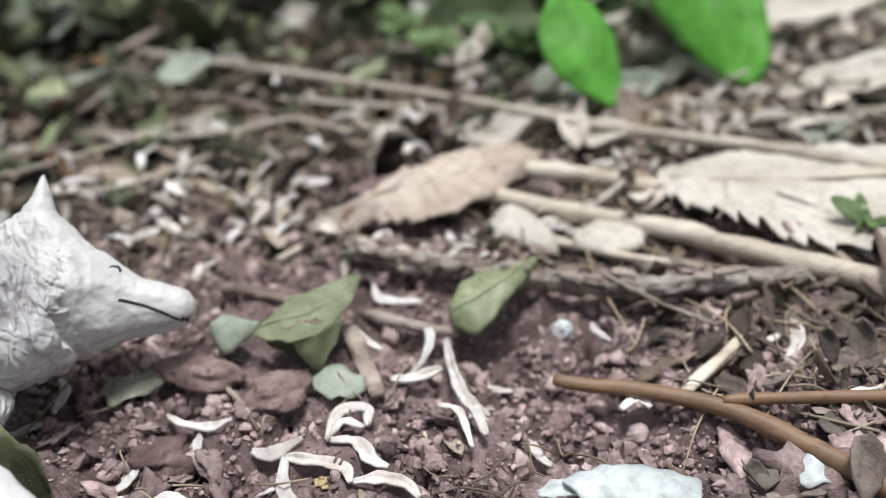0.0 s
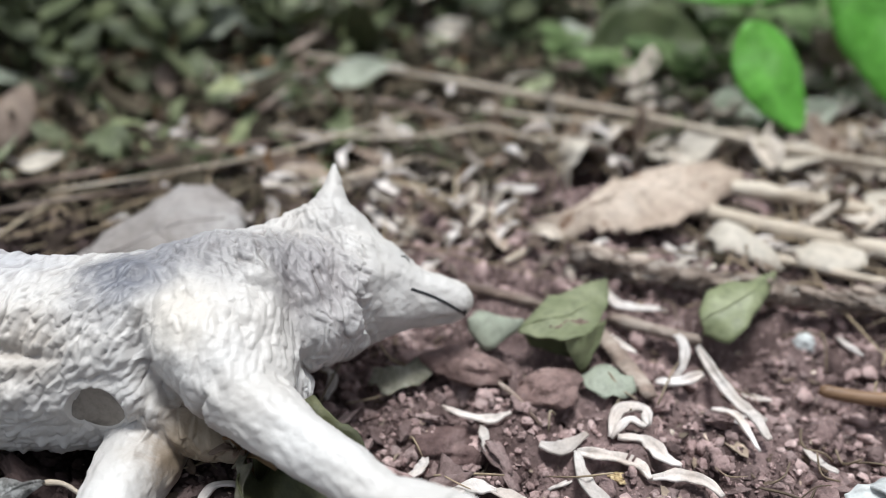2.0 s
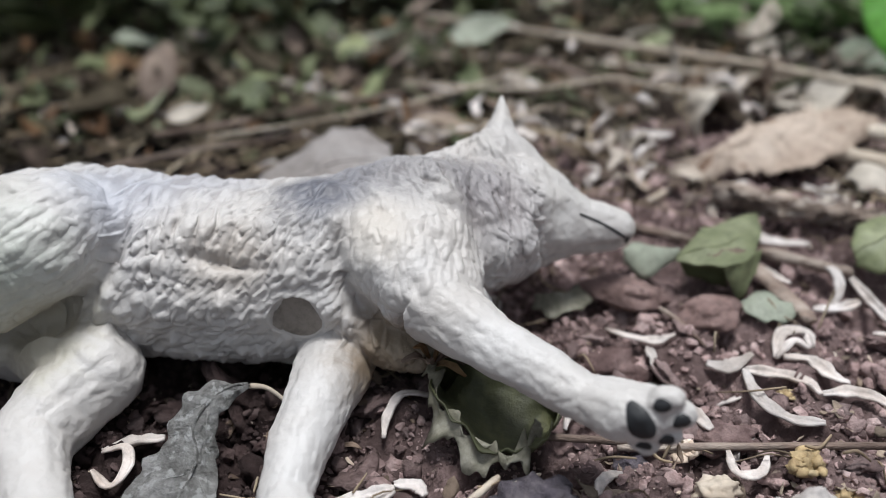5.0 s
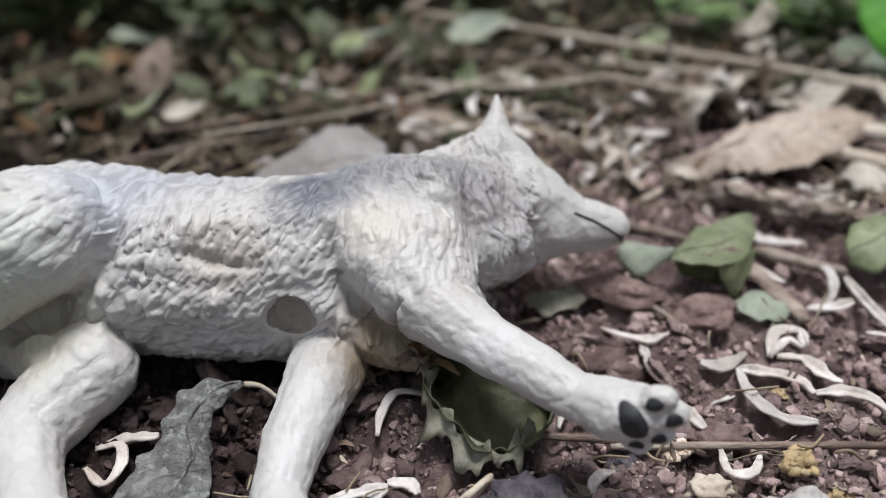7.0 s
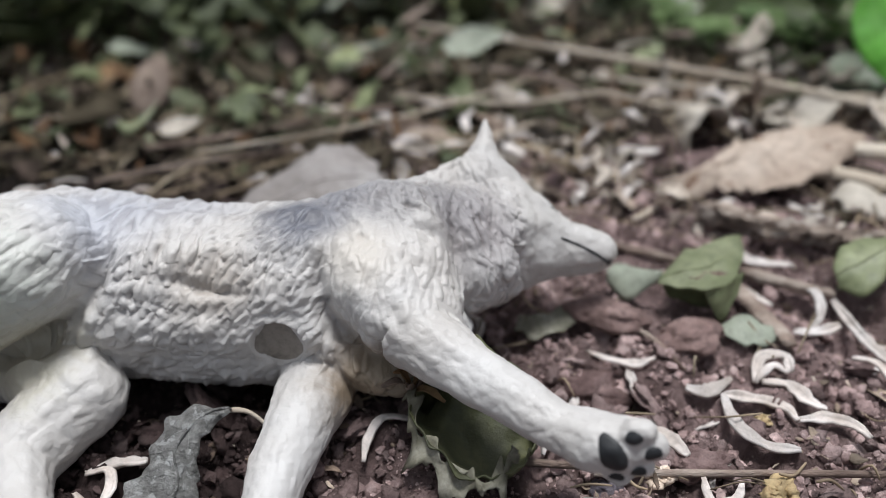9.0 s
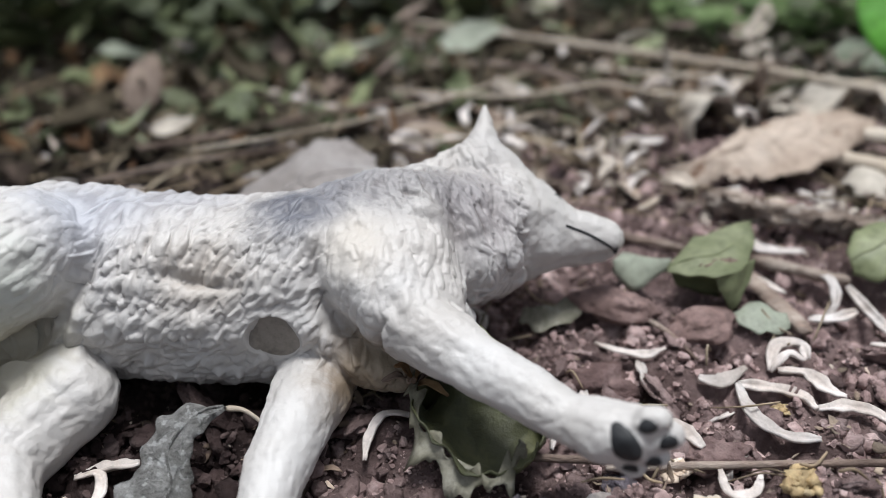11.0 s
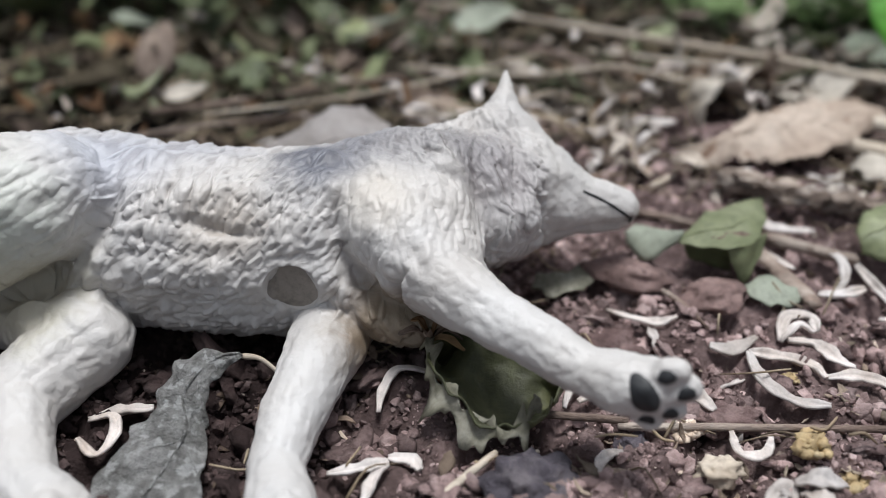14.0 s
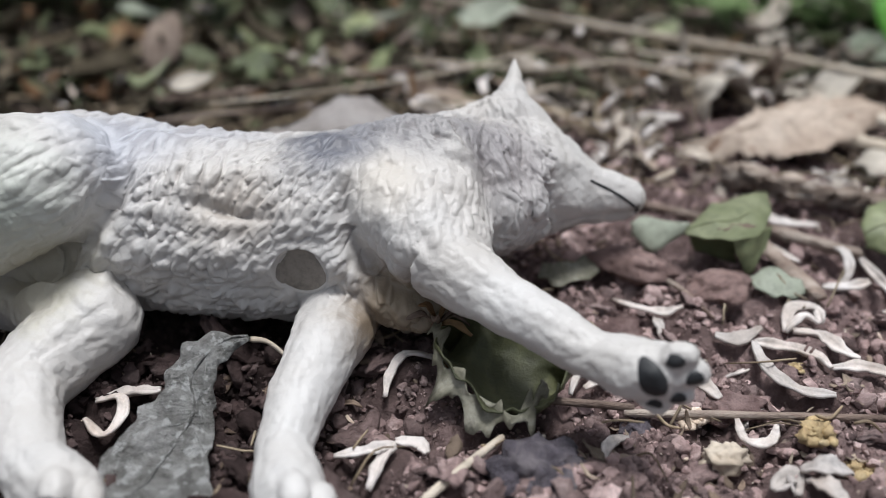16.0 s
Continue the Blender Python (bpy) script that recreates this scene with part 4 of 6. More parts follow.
# Shade below the fold is painted: a darker green than the leaf's own olive.
part("hanging_side", *loft([(-2.14, 7.72, 0.4), (-1.89, 7.6, 0.44), (-1.62, 7.55, 0.44)], [(-2.05, 7.74, 0.14), (-1.83, 7.7, 0.1), (-1.58, 7.62, 0.06)], n=20, m=12, bulge=0.0, crumple=0.06, seed=34), DULL_GREEN, ob, "dark shaded side of the curled leaf")
part("curled_flap", *loft([(-2.76, 8.06, 0.28), (-2.6, 8.12, 0.36), (-2.35, 8.0, 0.37), (-2.1, 7.82, 0.4)], [(-2.74, 7.92, 0.22), (-2.55, 7.63, 0.16), (-2.36, 7.66, 0.27), (-2.12, 7.75, 0.38)], n=18, m=10, bulge=0.1, crumple=0.02, seed=4), SAGE_LEAF, ob, "pale grey-green underside curled up")
part("rotten_spot", *moved(lump(0.1, (1.7, 0.55, 0.14), 0.9, 4, 9, 2.6), (-1.62, 7.62, 0.52), 20, 12), BROWN_LEAF, ob, "brown rotten patch")
v = loft([(0.05, 8.15, 0.25), (0.35, 8.5, 0.42), (0.75, 8.6, 0.38), (1.15, 8.8, 0.3)],
         [(0.05, 7.9, 0.05), (0.35, 7.75, 0.1), (0.72, 8.1, 0.28), (1.15, 8.72, 0.28)], n=30, m=12, bulge=0.1, crumple=0.06, seed=8)
ob = thing("fallen_leaf", *v, OLIVE_LEAF, "small yellow-green folded leaf on bare soil", "leaf", group="fallen green leaves")
ribs(ob, [(0.05, 8.15, 0.25), (0.35, 8.5, 0.42), (0.75, 8.6, 0.38), (1.15, 8.8, 0.3)],
     [(0.05, 7.9, 0.05), (0.35, 7.75, 0.1), (0.72, 8.1, 0.28), (1.15, 8.72, 0.28)], 0.1, 0.06, 8, OLIVE_LEAF, 0.018, 0)
v = loft([(-4.95, 5.95, 0.5), (-4.7, 6.1, 0.85), (-4.3, 6.0, 0.9), (-3.9, 5.75, 0.7), (-3.7, 5.45, 0.4)],
         [(-4.97, 5.8, 0.52), (-4.92, 5.4, 0.58), (-4.75, 5.02, 0.5), (-4.5, 4.85, 0.32), (-4.2, 4.78, 0.34), (-3.92, 5.0, 0.34), (-3.68, 5.4, 0.38)],
         n=60, m=24, bulge=-0.42, crumple=0.12, seed=5, ragged=0.12)
ob = thing("fallen_leaf", *v, CUP_LEAF, "cupped dark green crumpled leaf under the toy's raised paw", "leaf", group="fallen green leaves")
part("curled_rim", *loft([(-4.97, 5.85, 0.58), (-4.92, 5.4, 0.62), (-4.75, 5.02, 0.54), (-4.5, 4.85, 0.36), (-4.2, 4.8, 0.37), (-3.95, 4.98, 0.37)],
                         [(-5.06, 5.75, 0.52), (-5.03, 5.34, 0.46), (-4.88, 4.95, 0.38), (-4.58, 4.7, 0.2), (-4.22, 4.72, 0.28), (-3.9, 4.95, 0.33)],
                         n=80, m=9, bulge=0.02, crumple=0.16, seed=25, ragged=0.3, teeth=0.16, count=9, thick=0.012), SAGE_OLIVE, ob, "pale ruffled rim")
for k in range(7):
    a = 0.5 + 0.5 * k
    part("bract", *ribbon([(-4.98, 5.75, 0.5), (-4.98 - 0.16 * math.cos(a), 5.72 + 0.1 * math.sin(2.3 * k), 0.62 + 0.1 * math.sin(a)), (-4.98 - 0.34 * math.cos(a), 5.65 + 0.16 * math.sin(2.3 * k), 0.55 + 0.22 * math.sin(a))], 0.07, 0.014, 10, 0.3, 60 + k), RUST_LEAF if k % 2 else BROWN_LEAF, ob, "rust-brown papery bract")
v = loft([(-6.77, 5.5, 0.5), (-6.93, 5.25, 0.38), (-6.98, 4.9, 0.22), (-6.92, 4.5, 0.12), (-6.85, 4.1, 0.08), (-6.85, 3.5, 0.06)],
         [(-6.79, 5.55, 0.5), (-7.12, 5.42, 0.54), (-7.44, 5.14, 0.46), (-7.6, 4.72, 0.34), (-7.84, 4.3, 0.2), (-7.92, 3.5, 0.12)], n=64, m=34, bulge=0.08, crumple=0.15, seed=6, ragged=0.09)
ob = thing("fallen_leaf", *v, GREY_LEAF, "grey decayed leaf between the toy's legs", "leaf", group="dead leaves")
ribs(ob, [(-6.77, 5.5, 0.5), (-6.93, 5.25, 0.38), (-6.98, 4.9, 0.22), (-6.92, 4.5, 0.12), (-6.85, 4.1, 0.08), (-6.85, 3.5, 0.06)],
     [(-6.79, 5.55, 0.5), (-7.12, 5.42, 0.54), (-7.44, 5.14, 0.46), (-7.6, 4.72, 0.34), (-7.84, 4.3, 0.2), (-7.92, 3.5, 0.12)], 0.08, 0.15, 6, GREY_LEAF, 0.015, 2)
part("stalk", *tube([(-6.79, 5.5, 0.5), (-6.6, 5.5, 0.46), (-6.38, 5.42, 0.3)], 0.03, 0.02, 12, 6), STRAW, ob, "thin dry stalk")
TAN_BACK = [(-1.7, 10.35, 0.12), (-1.05, 10.58, 0.36), (-0.6, 10.95, 0.43), (-0.08, 11.2, 0.46), (0.6, 11.45, 0.46), (1.18, 11.6, 0.38), (1.6, 11.5, 0.28)]
TAN_FRONT = [(-1.7, 10.22, 0.1), (-1.3, 10.12, 0.1), (-0.85, 10.18, 0.14), (-0.4, 10.12, 0.16), (0.05, 10.15, 0.2), (0.55, 10.32, 0.28), (1.4, 11.1, 0.2)]
v = loft(TAN_BACK,
         TAN_FRONT,
         n=80, m=26, bulge=0.12, crumple=0.06, seed=11, ragged=0.15)
ob = thing("fallen_leaf", *v, TAN_LEAF, "large tan dead leaf with a torn lower edge", "leaf", group="dead leaves")
ribs(ob, TAN_BACK,
     TAN_FRONT, 0.12, 0.06, 11, TAN_LEAF, 0.018, 4)
v = loft([(3.1, 10.75, 0.28), (4.2, 10.95, 0.4), (5.5, 10.9, 0.44), (7.6, 10.6, 0.36)],
         [(3.0, 10.3, 0.3), (3.5, 9.6, 0.34), (4.1, 9.0, 0.34), (4.9, 8.55, 0.32), (6.0, 8.8, 0.35), (7.6, 9.6, 0.32)],
         n=110, m=22, bulge=0.03, crumple=0.07, seed=2, teeth=0.42, count=14, ragged=0.08)
ob = thing("fallen_leaf", *v, PALE_LEAF, "pale buff dead leaf with a toothed edge", "leaf", group="dead leaves")
part("midrib", *tube([(3.2, 10.45, 0.36), (4.6, 10.1, 0.42), (6.0, 9.95, 0.46), (7.5, 10.1, 0.42)], 0.03, 0.05, 20, 7), STRAW, ob, "raised straw-coloured midrib")
for k in range(6):
    x = 3.9 + 0.6 * k
    part("side_vein", *tube([(x, 10.25 - 0.1 * k, 0.41), (x - 0.15, 9.7 - 0.06 * k, 0.41), (x - 0.4, 9.3 - 0.06 * k, 0.37)], 0.018, 0.008, 10, 5), STRAW, ob)
v = loft([(0.92, 5.46, 0.2), (1.3, 5.56, 0.22), (1.75, 5.54, 0.22), (2.2, 5.46, 0.12)], [(1.15, 5.05, 0.04), (1.5, 4.88, 0.02), (1.8, 4.85, 0.02), (2.15, 4.95, 0.02)],
         n=36, m=18, bulge=0.17, crumple=0.05, seed=14, thick=0.03)
ob = thing("fallen_leaf", *v, WHITE_LEAF, "bleached white curled leaf on bare soil", "leaf", group="dead leaves")
part("leaf_tip", *ribbon([(0.72, 5.4, 0.12), (0.95, 5.38, 0.2), (1.2, 5.3, 0.22)], 0.16, 0.025, 14, 0.2, 3), WHITE_LEAF, ob)
v = loft([(3.18, 5.55, 0.1), (3.35, 5.58, 0.16), (3.55, 5.53, 0.1)], [(3.15, 5.34, 0.05), (3.3, 5.3, 0.07), (3.5, 5.3, 0.05)], n=20, m=10, bulge=0.0, crumple=0.09, seed=15, ragged=0.1)
thing("leaf_scrap", *v, WHITE_LEAF, "small white leaf scrap on the soil", "leaf", group="dead leaves")
v = loft([(-1.55, 7.2, 0.12), (-1.3, 7.2, 0.22), (-0.95, 7.15, 0.16)], [(-1.5, 7.02, 0.1), (-1.25, 6.86, 0.1), (-0.98, 6.95, 0.08)], n=20, m=11, bulge=0.02, crumple=0.07, seed=16, ragged=0.1)
thing("leaf_scrap", *v, SAGE_LEAF, "grey-green leaf scrap beside a seed scale", "leaf", group="fallen green leaves")
v = loft([(-3.85, 7.4, 0.16), (-3.5, 7.38, 0.22), (-3.1, 7.5, 0.14)], [(-3.9, 7.2, 0.1), (-3.55, 7.02, 0.12), (-3.15, 7.3, 0.08)], n=20, m=10, bulge=0.0, crumple=0.07, seed=17, ragged=0.1)
thing("leaf_scrap", *v, SAGE_OLIVE, "narrow grey-green leaf scrap under the toy's chin", "leaf", group="fallen green leaves")
v = loft([(-8.3, 9.3, 0.15), (-7.4, 9.7, 0.55), (-6.4, 10.3, 0.95), (-5.7, 10.1, 0.75)], [(-8.3, 9.0, 0.1), (-7.3, 8.7, 0.2), (-6.3, 8.8, 0.35), (-5.6, 9.5, 0.4)],
         n=26, m=12, bulge=0.15, crumple=0.08, seed=18, ragged=0.15)
ob = thing("fallen_leaf", *v, DUSTY_LEAF, "dusty grey crumpled dead leaf behind the toy's back", "leaf", group="dead leaves")
ribs(ob, [(-8.3, 9.3, 0.15), (-7.4, 9.7, 0.55), (-6.4, 10.3, 0.95), (-5.7, 10.1, 0.75)],
     [(-8.3, 9.0, 0.1), (-7.3, 8.7, 0.2), (-6.3, 8.8, 0.35), (-5.6, 9.5, 0.4)], 0.15, 0.08, 18, DUSTY_LEAF, 0.03, 2)
v = loft([(1.7, 9.55, 0.1), (2.1, 9.75, 0.2), (2.6, 9.5, 0.15)], [(1.7, 9.3, 0.05), (2.1, 9.15, 0.08), (2.6, 9.2, 0.05)], n=14, m=8, bulge=0.08, seed=19)
thing("leaf_scrap", *v, PALE_LEAF, "pale leaf scrap between the dry stems", "leaf", group="dead leaves")
v = loft([(0.6, 10.0, 0.1), (1.0, 10.2, 0.25), (1.4, 9.9, 0.12)], [(0.7, 9.6, 0.05), (1.0, 9.4, 0.1), (1.5, 9.3, 0.05)], n=16, m=9, bulge=0.1, crumple=0.08, seed=20)
thing("leaf_scrap", *v, PALE_LEAF, "crumpled whitish leaf scrap beside the bark twig", "leaf", group="dead leaves")

def crumbling(ob, at, r, scale, mat, seed):
    """Small fragments that break away from a soft remnant."""
    rng = random.Random(seed)
    for i in range(13):
        a, d = rng.uniform(0, 2 * math.pi), r * rng.uniform(0.35, 1.05)
        k = r * rng.uniform(0.2, 0.42)
        sv, sf = lump(k, (rng.uniform(0.7, 1.4), rng.uniform(0.7, 1.2), rng.uniform(0.5, 0.9)), 0.8, 2, seed * 20 + i, 1.8)
        off = Vector(at) + Vector((scale[0] * d * math.cos(a), scale[1] * d * math.sin(a), scale[2] * (1.1 * r - d) * rng.uniform(0.1, 0.8)))
        part("fragment", [off + v for v in sv], sf, mat, ob)


# ---- seed scales, clods and stones ----
for x, y, r, sc, turn, seed, lab in ((-2.8, 7.4, 0.42, (1.15, 0.62, 0.42), -18, 1, "flat reddish-brown seed scale with a stalk"),
                                     (-1.88, 7.05, 0.36, (1.0, 0.85, 0.5), 30, 2, "ribbed reddish-brown seed scale")):
    ob = thing("seed_scale", *moved(lump(r, sc, 0.3, 4, seed, 1.7), (x, y, height(x, y) + 0.16), turn, -14, 6), SEED, lab, "seed", group="seed scales")
    if seed == 1:
        part("stalk", *tube([(-2.45, 7.1, 0.14), (-2.25, 6.85, 0.12), (-2.05, 6.52, 0.06)], 0.035, 0.02, 10, 7), BARK, ob, "thin brown stalk")
for x, y, r, sc, seed in ((-3.08, 6.42, 0.36, (1.1, 0.8, 0.5), 3), (-2.15, 5.3, 0.3, (1.2, 0.7, 0.4), 4)):
    thing("soil_clod", *moved(lump(r, sc, 0.5, 4, seed, 1.8), (x, y, height(x, y) + 0.02)), CLOD, "rounded clod of reddish-brown soil", "clod", group="soil clods")
for x, y, r, sc, m, lab, seed in ((-4.05, 4.35, 0.36, (1.15, 0.9, 0.7), STONE, "dark purple-grey stone half sunk in soil", 6),
                                  (-3.06, 5.02, 0.16, (1, 0.9, 0.7), STONE, "small dark grey stone on soil", 7), (-2.55, 5.08, 0.15, (1.2, 0.8, 0.8), GRAIN, "small cream pebble on soil", 8),
                                  (-2.35, 4.62, 0.18, (1.1, 0.8, 0.8), STRAW, "small buff pebble on soil", 9), (-1.5, 4.82, 0.19, (1.2, 0.9, 0.9), YELLOW, "yellow crumbling flower remnant", 10),
                                  (-1.2, 4.5, 0.15, (1.1, 0.9, 0.6), YELLOW, "ochre crumbling flower remnant", 11), (-3.35, 4.6, 0.14, (1.3, 0.8, 0.5), TAN_LEAF, "thin brown bark chip on soil", 12),
                                  (-1.35, 5.85, 0.07, (1, 1, 0.9), YELLOW, "small orange crumb inside a curled petal", 13), (1.35, 8.02, 0.12, (1, 1, 0.9), WHITE_LEAF, "round white seed on soil", 14),
                                  (-2.35, 10.9, 0.16, (1, 0.9, 0.9), GRAIN, "round pale snail shell", 15), (-4.95, 6.05, 0.2, (1, 0.7, 0.6), RUST_LEAF, "rust-brown fibrous tuft on soil", 16)):
    at = (x, y, height(x, y) + 0.35 * r * sc[2])
    soft = m in (YELLOW, RUST_LEAF) or "cream" in lab
    body = lump(0.6 * r, sc, 0.8, 3, seed, 2.0) if soft else lump(r, sc, 0.75 if m is TAN_LEAF else 0.45, 4, seed, 2.0)
    kind = "pebble" if "stone" in lab or "pebble" in lab else "crumb"
    ob = thing(kind, *moved(body, at), m, lab, kind)
    if soft:
        crumbling(ob, at, r, sc, m, seed)

# ---- twigs and dry stems ----
def stick(name, pts, r0, r1, mat, label, lift=0.0, group="twigs", **kw):
    p = [(x, y, height(x, y) * 0.3 + lift + max(r0, r1) * 0.7) for x, y in pts]
    return thing(name, *tube(p, r0, r1, **kw), mat, label, "twig", group=group)


bark_twig = stick("twig", [(-1.27, 9.6), (-0.74, 9.27), (0.28, 8.9), (1.25, 8.58), (2.54, 8.34), (4.3, 8.3)], 0.13, 0.105, FLAKY, "thick rough twig with flaking grey-brown bark", 0.1, n=120, seg=22, rough=0.9, knots=0.7, seed=1, split=1.5)
r = random.Random(8)
path = glide([(-1.27, 9.6, 0.34), (-0.74, 9.27, 0.34), (0.28, 8.9, 0.34), (1.25, 8.58, 0.34), (2.54, 8.34, 0.33), (4.3, 8.3, 0.32)], 40)
for k in range(16):
    i = r.randrange(2, 37)
    way = path[i + 1] - path[i - 1]
    vf = free_leaf(r.uniform(0.25, 0.6), r.uniform(0.08, 0.18), r.uniform(-0.6, 0.6), -0.8, 8, 5, k, crumple=0.05, thick=0.025, point=0.5)
    part("bark_flake", *moved(vf, tuple(path[i] + Vector((0, r.uniform(-0.14, 0.05), r.uniform(-0.06, 0.03)))), math.degrees(math.atan2(way.y, way.x)) + r.uniform(-15, 15), r.uniform(-10, 60), r.uniform(-12, 12)), PALE_BARK, bark_twig, "loose pale bark flake")
stick("dry_straw", [(0.5, 10.7), (1.62, 10.1), (2.93, 9.45), (3.9, 8.8), (5.2, 8.0)], 0.13, 0.14, STRAW, "straw-coloured hollow dry stem", 0.12, n=40, rough=0.25, knots=0.2, seed=2, group="dry stems")
stick("dry_straw", [(1.0, 11.2), (2.18, 10.75), (3.05, 10.25)], 0.14, 0.12, STRAW, "short straw-coloured dry stem", 0.2, n=30, rough=0.25, seed=3, group="dry stems", split=1.0)
stick("dry_straw", [(0.9, 10.0), (2.06, 9.2), (3.2, 8.75)], 0.06, 0.05, STRAW, "thin buff stalk beside dead leaves", 0.08, n=24, seed=4, group="dry stems")
stick("dry_straw", [(0.8, 9.75), (1.7, 9.4), (2.43, 9.05)], 0.05, 0.04, STRAW, "thin buff stalk beside dead leaves", 0.05, n=24, seed=5, group="dry stems")
stick("wood_splinter", [(-1.19, 8.12), (-0.8, 6.87)], 0.11, 0.1, BARK, "short flat piece of brown bark", 0.05, n=18, seg=10, rough=0.35, seed=6, flat=0.55, split=0.5)
stick("smooth_stick", [(1.08, 6.95), (1.45, 6.83), (2.0, 6.64), (2.75, 6.25), (3.3, 5.76), (4.0, 5.0), (4.8, 4.2)], 0.07, 0.12, SMOOTH_STICK, "smooth chestnut-brown stick lying on soil", 0.1, n=40, seg=12, rough=0.08, knots=0.15, seed=7)
stick("twig", [(2.7, 6.3), (3.53, 6.24), (5.0, 6.15)], 0.06, 0.07, SMOOTH_STICK, "thin brown twig above the soil", 0.2, n=24, rough=0.1, seed=8)
stick("wood_splinter", [(2.42, 6.65), (3.25, 7.35)], 0.08, 0.06, STRAW, "pale weathered wood splinter on soil", 0.05, n=16, rough=0.2, seed=9, flat=0.7)
stick("long_straw", [(-5.57, 16.3), (-2.49, 14.8), (0.51, 13.1), (2.54, 12.05), (4.64, 10.9), (6.5, 10.0)], 0.055, 0.1, STRAW, "long pinkish-brown dry stem across the litter", 0.38, n=50, rough=0.2, seed=10, group="dry stems")
stick("long_straw", [(-5.79, 13.0), (-3.89, 12.62), (-2.84, 12.74), (-2.2, 12.88), (-1.3, 12.3)], 0.03, 0.045, STRAW, "thin straw-coloured stalk in the litter", 0.42, n=36, seed=11, group="dry stems")
stick("long_straw", [(-9.5, 11.4), (-8.16, 11.9), (-6.61, 12.35), (-4.81, 13.04)], 0.045, 0.045, BARK, "thin brown stalk in the litter", 0.35, n=30, seed=12, group="dry stems")
stick("long_straw", [(-8.6, 11.0), (-6.54, 11.8), (-5.61, 12.1), (-4.69, 12.6), (-3.42, 13.6)], 0.022, 0.028, STRAW, "thin straw-coloured stalk in the litter", 0.45, n=36, seed=13, group="dry stems")
stick("long_straw", [(-5.6, 11.15), (-4.6, 11.3), (-3.93, 11.51), (-3.3, 12.0), (-3.05, 12.65)], 0.022, 0.026, STRAW, "bowed hair-thin straw in the litter", 0.4, n=36, seed=26, group="dry stems")
stick("long_straw", [(-2.6, 13.9), (-0.9, 13.5), (0.9, 12.9), (2.2, 12.7)], 0.03, 0.03, STRAW, "thin straw-coloured stalk in the litter", 0.35, n=36, seed=27, group="dry stems")
stick("twig", [(-3.2, 5.08), (-2.09, 5.07), (-0.59, 5.04), (0.2, 5.0)], 0.04, 0.035, BARK, "thin straight brown twig on the soil", 0.06, n=30, seed=14)
stick("twig", [(-4.04, 5.25), (-3.6, 5.2), (-3.1, 5.12)], 0.04, 0.04, BARK, "thin brown twig below the paw", 0.05, n=18, seed=15)
stick("twig", [(-2.84, 9.08), (-2.3, 8.8), (-1.75, 8.6)], 0.07, 0.06, BARK, "short dark bark twig on soil", 0.03, n=20, rough=0.4, seed=16)
stick("twig", [(-1.03, 8.33), (-0.45, 8.07), (0.05, 7.95)], 0.08, 0.07, BARK, "short dark bark twig on soil", 0.03, n=20, rough=0.4, seed=17)
stick("twig", [(-2.18, 9.54), (-1.59, 9.97), (-1.13, 10.11)], 0.045, 0.04, STRAW, "short thin buff twig", 0.06, n=18, seed=18)
stick("twig", [(-5.05, 3.9), (-4.7, 4.26), (-4.35, 4.66)], 0.045, 0.035, STRAW, "short straw-coloured twig on soil", 0.08, n=18, seed=19)
stick("twig", [(-4.46, 4.3), (-4.2, 4.61), (-3.96, 4.76)], 0.025, 0.02, STRAW, "hair-thin dry stalk on soil", 0.08, n=18, seed=20)
stick("twig", [(3.94, 13.96), (2.68, 12.58)], 0.1, 0.09, BARK, "short thick brown twig", 0.15, n=18, rough=0.25, seed=21)
stick("twig", [(-4.45, 11.4), (-3.76, 11.86), (-3.22, 12.55)], 0.04, 0.04, STRAW, "bent thin stalk in the litter", 0.15, n=18, seed=22)
stick("twig", [(-2.29, 10.89), (-2.26, 10.1)], 0.07, 0.06, STRAW, "short upright buff stub", 0.05, n=12, seed=23)
stick("twig", [(1.78, 13.8), (1.43, 12.84)], 0.09, 0.09, STRAW, "short pale broken stalk stub", 0.15, n=12, seed=24)

# ---- dry white petals, each its own thing ----
petal_count = 0
petal_points = []


def petal(pts, width, lift=0.0):
    global petal_count
    petal_count += 1
    k = petal_count
    rng = random.Random(k)
    n = len(pts)
    p = []
    for i, (x, y) in enumerate(pts):
        f = i / (n - 1)
        p.append((x, y, max(height(x, y), -0.05) + 0.075 + lift + 0.07 * math.sin(math.pi * f) * rng.random()))
    petal_points.extend(glide([(x, y, 0) for x, y in pts], 12))
    if n == 2:
        p.insert(1, (Vector(p[0]) + Vector(p[1])) / 2 + Vector((0, 0, 0.05)))
    thing("dry_petal", *ribbon(p, width * 0.88, 0.028, 18, rng.uniform(0.1, 0.45), k), PETAL, "curled cream-white dry petal on the soil", "petal", group="dry petals")


petal([(-1.73, 6.12), (-1.71, 5.73), (-1.48, 5.4), (-1.16, 5.32)], 0.15)
petal([(-1.73, 6.12), (-1.4, 6.03), (-1.14, 5.95), (-1.06, 5.75)], 0.15)
petal([(-1.06, 5.79), (-0.77, 5.78), (-0.52, 5.7), (-0.4, 5.53)], 0.13)
petal([(-2.09, 6.27), (-1.87, 6.21), (-1.58, 6.39)], 0.17)
petal([(-1.33, 6.36), (-1.2, 6.66), (-0.93, 6.7), (-0.91, 6.5)], 0.16)
petal([(-1.33, 6.34), (-1.16, 6.44), (-0.95, 6.48)], 0.12)
petal([(-1.28, 6.28), (-1.0, 6.24), (-0.86, 6.02), (-0.7, 5.94)], 0.16)
